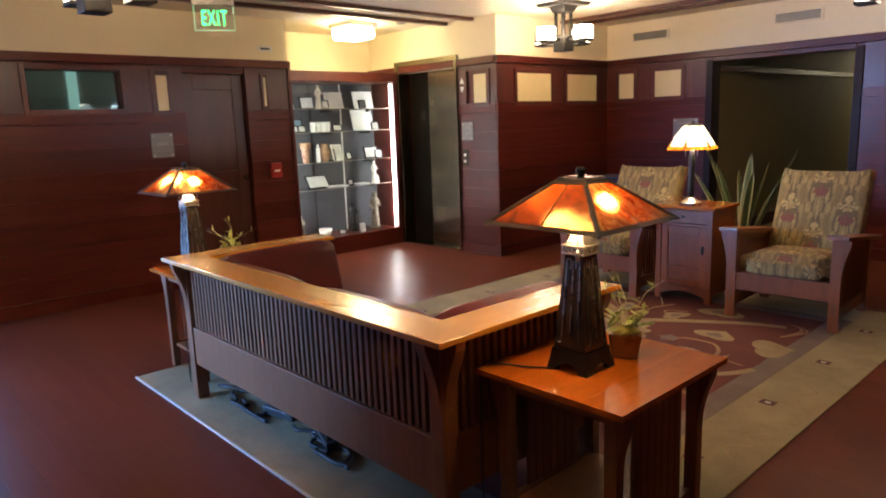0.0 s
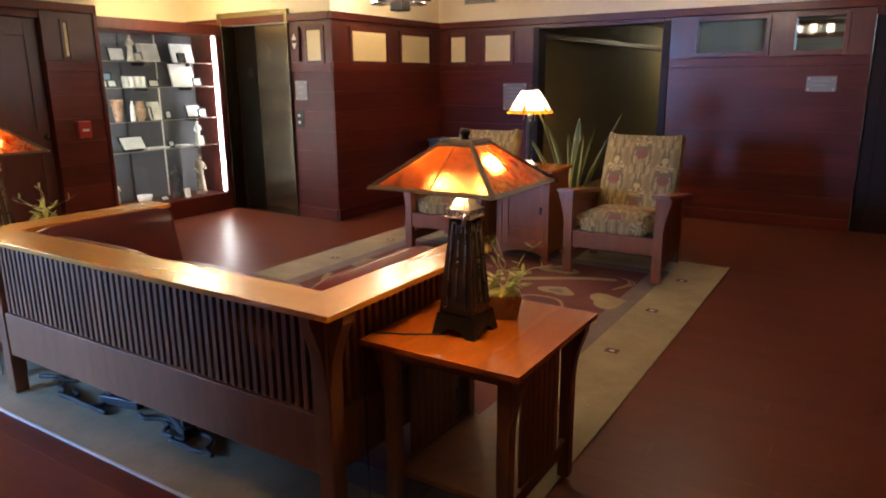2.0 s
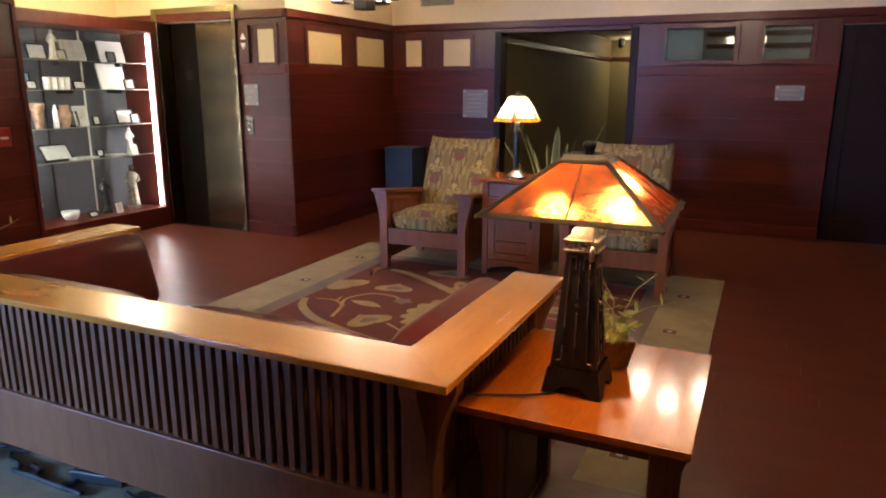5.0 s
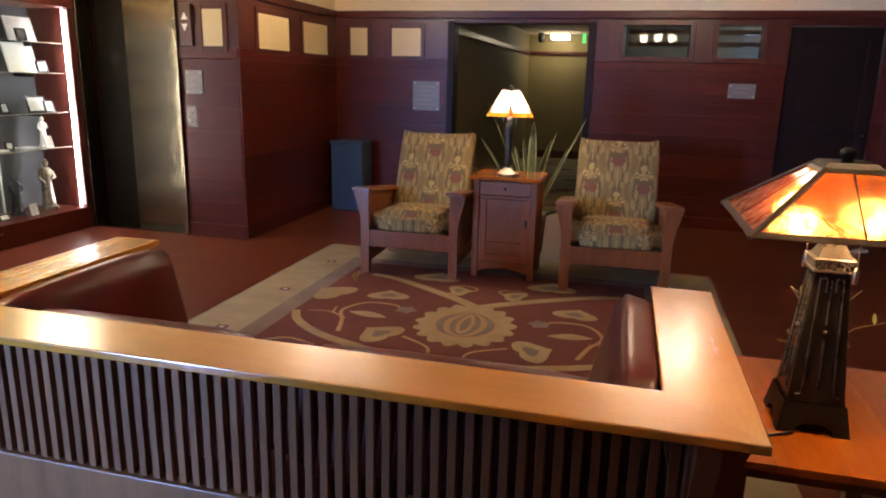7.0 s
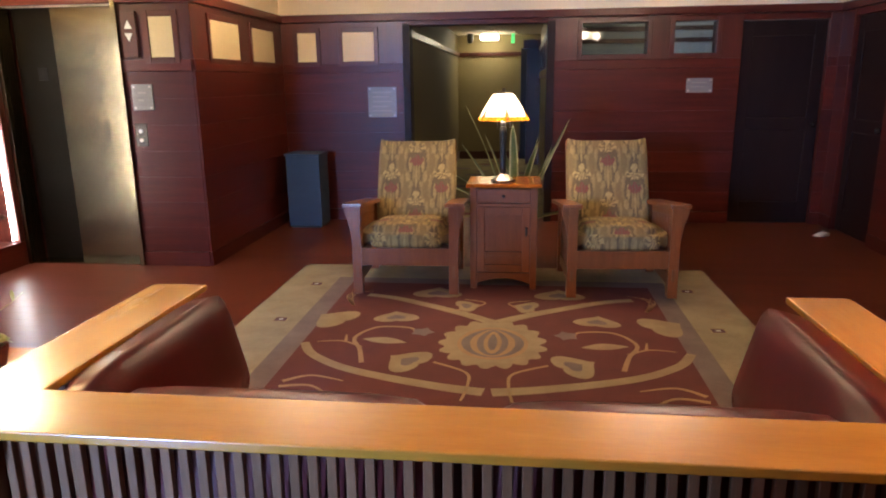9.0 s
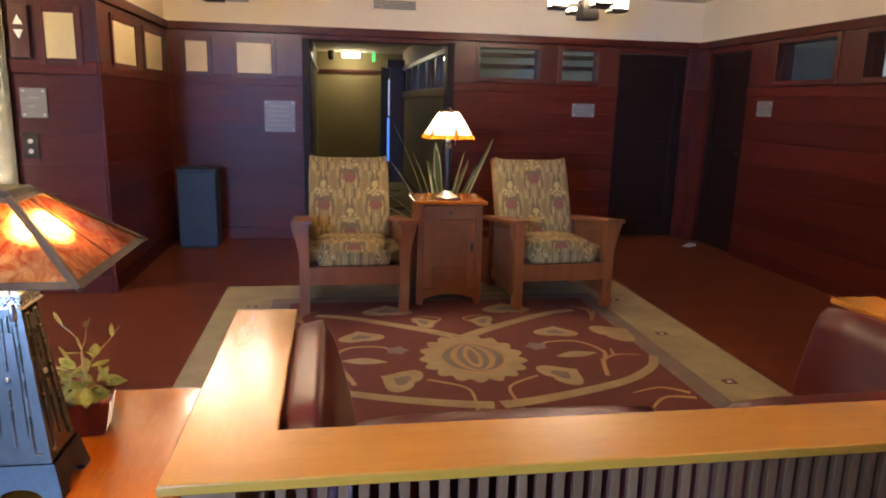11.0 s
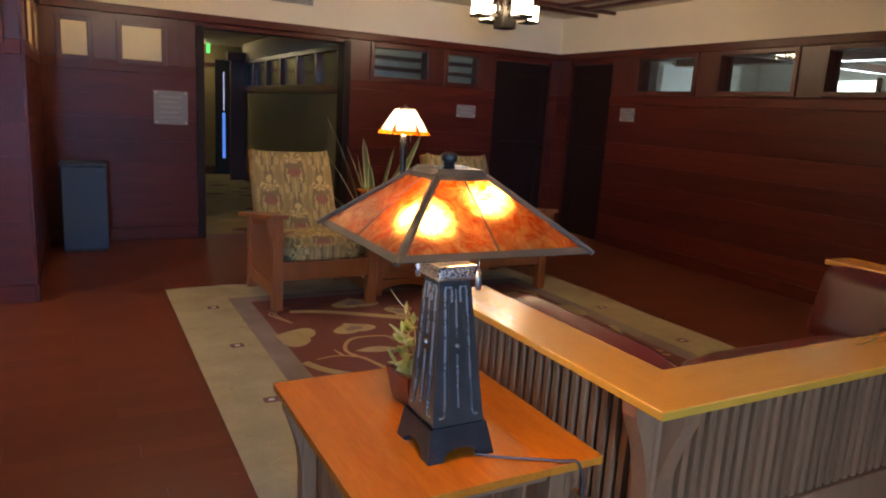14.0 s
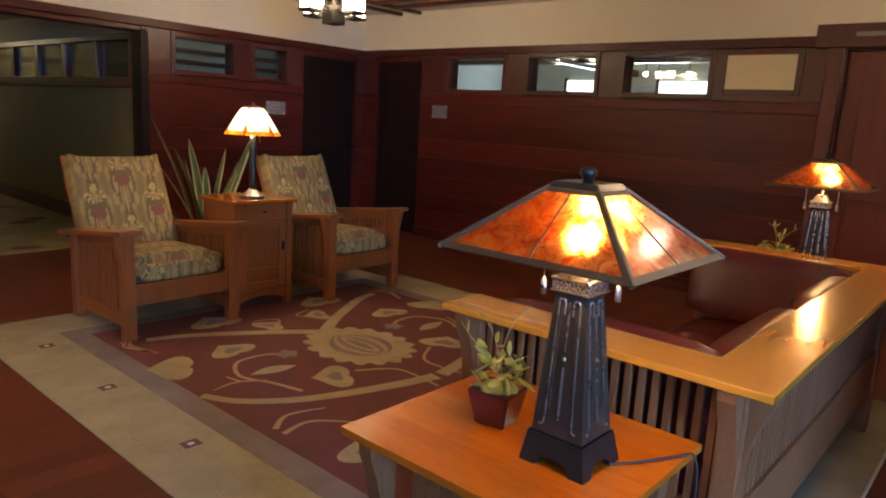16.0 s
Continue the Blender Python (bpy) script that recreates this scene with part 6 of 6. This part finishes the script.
# ---- rug ----
def rug():
    """A wool rug; its woven motifs are thin shapes laid in the pile."""
    t = thing("rug", "beige-bordered red wool rug with leaves and flower", "rug")
    x0, x1, y0, y1, cx, cy = -1.55, 1.585, -0.04, 4.18, 0.035, 2.52
    part("border", bm_box(x0, x1, y0, y1, 0.001, 0.008, bevel=0.002), RUG_BEIGE, t, "pale beige border")
    # daylight catching the front edge is built as a pale raised strip
    part("binding", bm_box(x0, x1, y0 - 0.012, y0, 0.001, 0.012, bevel=0.003), RUG_LIT_EDGE_STUD, t, "front edge coloured pale for its daylight")
    part("band", bm_box(x0 + 0.37, x1 - 0.37, y0 + 0.37, y1 - 0.37, 0.008, 0.0092), RUG_MAUVE, t, "mauve-grey band")
    part("field", bm_box(x0 + 0.50, x1 - 0.50, y0 + 0.50, y1 - 0.50, 0.0092, 0.0104), RUG_RED, t, "brick-red field")
    fz = 0.0104

    def ribbon(pts, w0, w1, mat, z=0.0, name="vine"):
        line = smooth_path([(x, y, 0) for x, y in pts], 7)
        bm = bmesh.new()
        rows = []
        for i, p in enumerate(line):
            d = (line[min(i + 1, len(line) - 1)] - line[max(i - 1, 0)]).normalized()
            s = Vector((-d.y, d.x, 0)) * (w0 + (w1 - w0) * i / (len(line) - 1)) / 2
            rows.append([bm.verts.new((p + s) + Vector((0, 0, fz + 0.0008 + z))), bm.verts.new((p - s) + Vector((0, 0, fz + 0.0008 + z)))])
        for a, b in zip(rows, rows[1:]):
            bm.faces.new((a[0], a[1], b[1], b[0]))
        part(name, bm, mat, t)

    def shape(pts, mat, z=0.0, name="leaf_motif"):
        bm = bmesh.new()
        ring = [bm.verts.new((x, y, fz + 0.0012 + z)) for x, y in pts]
        mid = bm.verts.new((sum(x for x, y in pts) / len(pts), sum(y for x, y in pts) / len(pts), fz + 0.0012 + z))
        for i in range(len(ring)):
            bm.faces.new((mid, ring[i - 1], ring[i]))
        part(name, bm, mat, t)

    def heart(x, y, size, turn, core=True):
        for s, mat, z in ((1.0, RUG_OLIVE, 0.0), (0.42, RUG_MAUVE, 0.0006))[: 2 if core else 1]:
            pts = []
            for k in range(30):
                a = 2 * math.pi * k / 30
                across = size * s * 1.16 * math.sin(a) ** 3
                along = -size * s * (0.80 * math.cos(a) - 0.20 * math.cos(2 * a) - 0.08 * math.cos(3 * a) - 0.03 * math.cos(4 * a) - 0.05)
                c1, s1 = math.cos(radians(turn)), math.sin(radians(turn))
                pts.append((x + along * c1 - across * s1, y + along * s1 + across * c1))
            shape(pts, mat, z)

    def blade(x, y, length, wide, turn):
        c, s = math.cos(radians(turn)), math.sin(radians(turn))
        pts = [(length * (k / 8 - 0.5), wide * math.sin(math.pi * k / 8)) for k in range(9)] + [(length * (k / 8 - 0.5), -wide * 0.7 * math.sin(math.pi * k / 8)) for k in range(7, 0, -1)]
        shape([(x + u * c - v * s, y + u * s + v * c) for u, v in pts], RUG_OLIVE)

    for fy in (1, -1):
        oy = cy if fy > 0 else 4.14 - cy
        for fx in (-1, 1):
            def at(x, y):
                return cx + fx * x, oy + fy * y
            if fy > 0:
                ribbon([at(0.02, 0.36), at(0.20, 0.50), at(0.45, 0.66), at(0.70, 0.80), at(0.90, 0.86)], 0.085, 0.06, RUG_OLIVE)
                ribbon([at(1.07, -0.06), at(0.98, -0.22), at(0.78, -0.38), at(0.52, -0.49), at(0.22, -0.58), at(0.02, -0.62)], 0.05, 0.085, RUG_OLIVE)
                heart(*at(0.62, 0.40), 0.125, 90 - fx * 10)
                heart(*at(0.43, -0.28), 0.135, 90 - fx * 60)
                heart(*at(0.99, 0.35), 0.15, 90 - fx * 60, False)
                heart(*at(0.42, 0.92), 0.15, 90)
                heart(*at(0.20, 0.66), 0.10, 90 + fx * 70)
                blade(*at(0.62, 0.0), 0.27, 0.055, 0 + fx * 8)
                ribbon([at(0.68, -0.32), at(0.73, -0.14), at(0.80, 0.04), at(0.70, 0.22), at(0.50, 0.22), at(0.46, 0.12)], 0.028, 0.018, RUG_GOLD)
                ribbon([at(0.73, -0.10), at(0.86, -0.02), at(1.00, -0.04)], 0.022, 0.008, RUG_GOLD)
                ribbon([at(0.84, -0.02), at(0.86, 0.08)], 0.022, 0.008, RUG_GOLD)
                ribbon([at(0.30, -0.28), at(0.12, -0.40), at(0.10, -0.56), at(0.12, -0.72)], 0.02, 0.014, RUG_GOLD)
                ribbon([at(0.30, 0.56), at(0.16, 0.62), at(0.08, 0.74), at(0.22, 0.80)], 0.02, 0.012, RUG_GOLD)
                for k in range(4):
                    ribbon([at(0.95, 0.62), at(0.98 + 0.02 * k, 0.72 + 0.04 * k), at(1.03 - 0.05 * k, 0.92 + 0.01 * k)], 0.02, 0.006, RUG_GOLD)
                ribbon([at(1.02, -0.58), at(0.90, -0.50), at(0.72, -0.55)], 0.03, 0.01, RUG_GOLD)
                ribbon([at(1.02, -0.64), at(0.86, -0.62), at(0.70, -0.78)], 0.03, 0.01, RUG_GOLD)
                shape([at(0.42 + 0.05 * math.cos(a) * (1 + 0.5 * (k % 2)), 0.16 + 0.05 * math.sin(a) * (1 + 0.5 * (k % 2))) for k, a in ((k, 2 * math.pi * k / 10) for k in range(10))][::fx], RUG_MAUVE)
            else:
                heart(*at(0.50, 0.30), 0.14, 90 - fx * 40)
                heart(*at(0.85, 0.10), 0.13, 90 + fx * 20)
    # the great flower
    for r, mat, z, lobes, wave in ((1.0, RUG_OLIVE, 0.0010, 17, 0.17), (0.70, RUG_GOLD, 0.0014, 0, 0)):
        pts = []
        for k in range(90):
            a = 2 * math.pi * k / 90
            s = r * (1 + wave * abs(math.sin(lobes * a / 2)) - wave / 2) if lobes else r
            pts.append((cx + 0.285 * s * math.cos(a), cy + 0.37 * s * math.sin(a) * (1 - 0.12 * (math.sin(a) < 0))))
        shape(pts, mat, z, "flower_motif")
    for k, (r, ry) in enumerate(((0.62, 0.64), (0.45, 0.61), (0.31, 0.57), (0.18, 0.50), (0.09, 0.36))):
        shape([(cx + 0.285 * r * math.cos(a) * (1 - 0.35 * max(0, math.sin(a)) ** 2), cy + 0.02 + 0.34 * ry * math.sin(a)) for a in (2 * math.pi * j / 40 for j in range(40))], RUG_MAUVE if k % 2 == 0 else RUG_GOLD, 0.0018 + 0.0004 * k, "flower_motif")
    # small studs along the side borders
    for x in (x0 + 0.24, x1 - 0.24):
        for k in range(5):
            y = 0.50 + 0.78 * k
            for s, mat, z in ((0.058, RUG_OLIVE, -0.0031), (0.044, RUG_STUD, -0.0026), (0.016, RUG_LIT_EDGE_STUD, -0.0021)):
                shape([(x + s * 1.2 * math.cos(a), y + s * math.sin(a)) for a in (math.pi / 4 + math.pi / 2 * j for j in range(4))], mat, z, "border_stud")
    # faint tendrils in the border
    random.seed(9)
    for x in (x0 + 0.14, x1 - 0.14):
        for k in range(5):
            y = 0.75 + 0.78 * k
            ribbon([(x + 0.03, y - 0.16), (x - 0.05, y - 0.06), (x + 0.04, y + 0.02), (x - 0.02, y + 0.10), (x + 0.06, y + 0.15)], 0.013, 0.007, RUG_OLIVE, -0.0022, "border_tendril")
    return t


rug()

# cables lying on the rug under the settle
random.seed(21)
for k in range(8):
    pts, p = [], Vector((-1.0 + 0.16 * k, 0.25 + random.uniform(-0.03, 0.03), 0.021))
    a = random.uniform(-1, 1)
    for j in range(9):
        pts.append(p.copy())
        a += random.uniform(-1.3, 1.3)
        p += Vector((0.05 * math.cos(a) + 0.012, 0.035 * math.sin(a), 0))
        p.y = min(max(p.y, 0.17), 0.36)
    cord("floor_cable", pts, "black cable lying loose on the rug", 0.010)
for px, turn in ((-0.36, 12), (0.06, -20)):
    t = thing("power_strip", "black power strip on the rug under settle", "power strip")
    part("body", bm_box(-0.11, 0.11, -0.03, 0.03, 0.0, 0.045, bevel=0.006), CORD, t)
    for k in range(3):
        part("plug", bm_box(-0.085 + 0.065 * k, -0.05 + 0.065 * k, -0.02, 0.02, 0.045, 0.085, bevel=0.004), CORD, t)
    place(t, px, 0.27, 0.012, turn)
# pale wedge stands in for light falling through the door gap
t = thing("door_wedge", "pale wedge standing for light from door gap", "door stop")
bm = bmesh.new()
prism(bm, [(-0.07, 0.0), (0.07, 0.0), (0.07, 0.025)], -0.04, 0.04, pose(3.0, 5.55, 0.001, 90, 0, 30))
part("wedge", bm, WHITE_PLASTIC, t)


# ---- floor ----
floor = tagged(new("floor"), "dark reddish polished wood strip floor", "floor", "", "structure")
part("subfloor", bm_box(-5.0, 5.2, REAR - 0.3, BACK + 0.16, -0.08, -0.012), DOOR_WOOD, floor)
FW, FL = 0.125, 1.35
shared = mesh_of("floor_plank", bm_box(0.0004, FL - 0.0004, 0.0003, FW - 0.0003, -0.012, 0.0), FLOOR_WOOD)
rest_v, rest_f, count = [], [], 0
row = 0
y = REAR - 0.2
while y < BACK + 0.15:
    x = -4.75 - (row * 0.47) % FL
    while x < RIGHT + 0.1:
        mid = Vector((x + FL / 2, y + FW / 2))
        under_rug = -1.5 < mid.x < 1.5 and 0.1 < mid.y < 4.1
        if -2.6 < y < 4.6 and not under_rug and count < 300 and x + FL < RIGHT + 0.3:
            ob = new("plank", shared)
            ob.parent = floor
            ob.location = (x, y, 0)
            count += 1
        else:
            n = len(rest_v)
            rest_v += [(x + a, y + b, c) for c in (-0.012, 0.0) for a, b in ((0.0004, 0.0003), (FL - 0.0004, 0.0003), (FL - 0.0004, FW - 0.0003), (0.0004, FW - 0.0003))]
            rest_f += [tuple(n + i for i in f) for f in ((4, 5, 6, 7), (0, 1, 5, 4), (1, 2, 6, 5), (2, 3, 7, 6), (3, 0, 4, 7))]
        x += FL
    y += FW
    row += 1
me = bpy.data.meshes.new("planks")
me.from_pydata(rest_v, [], rest_f)
me.materials.append(FLOOR_WOOD)
ob = tagged(new("planks", me), "", "", "", "stuff")
ob.parent = floor
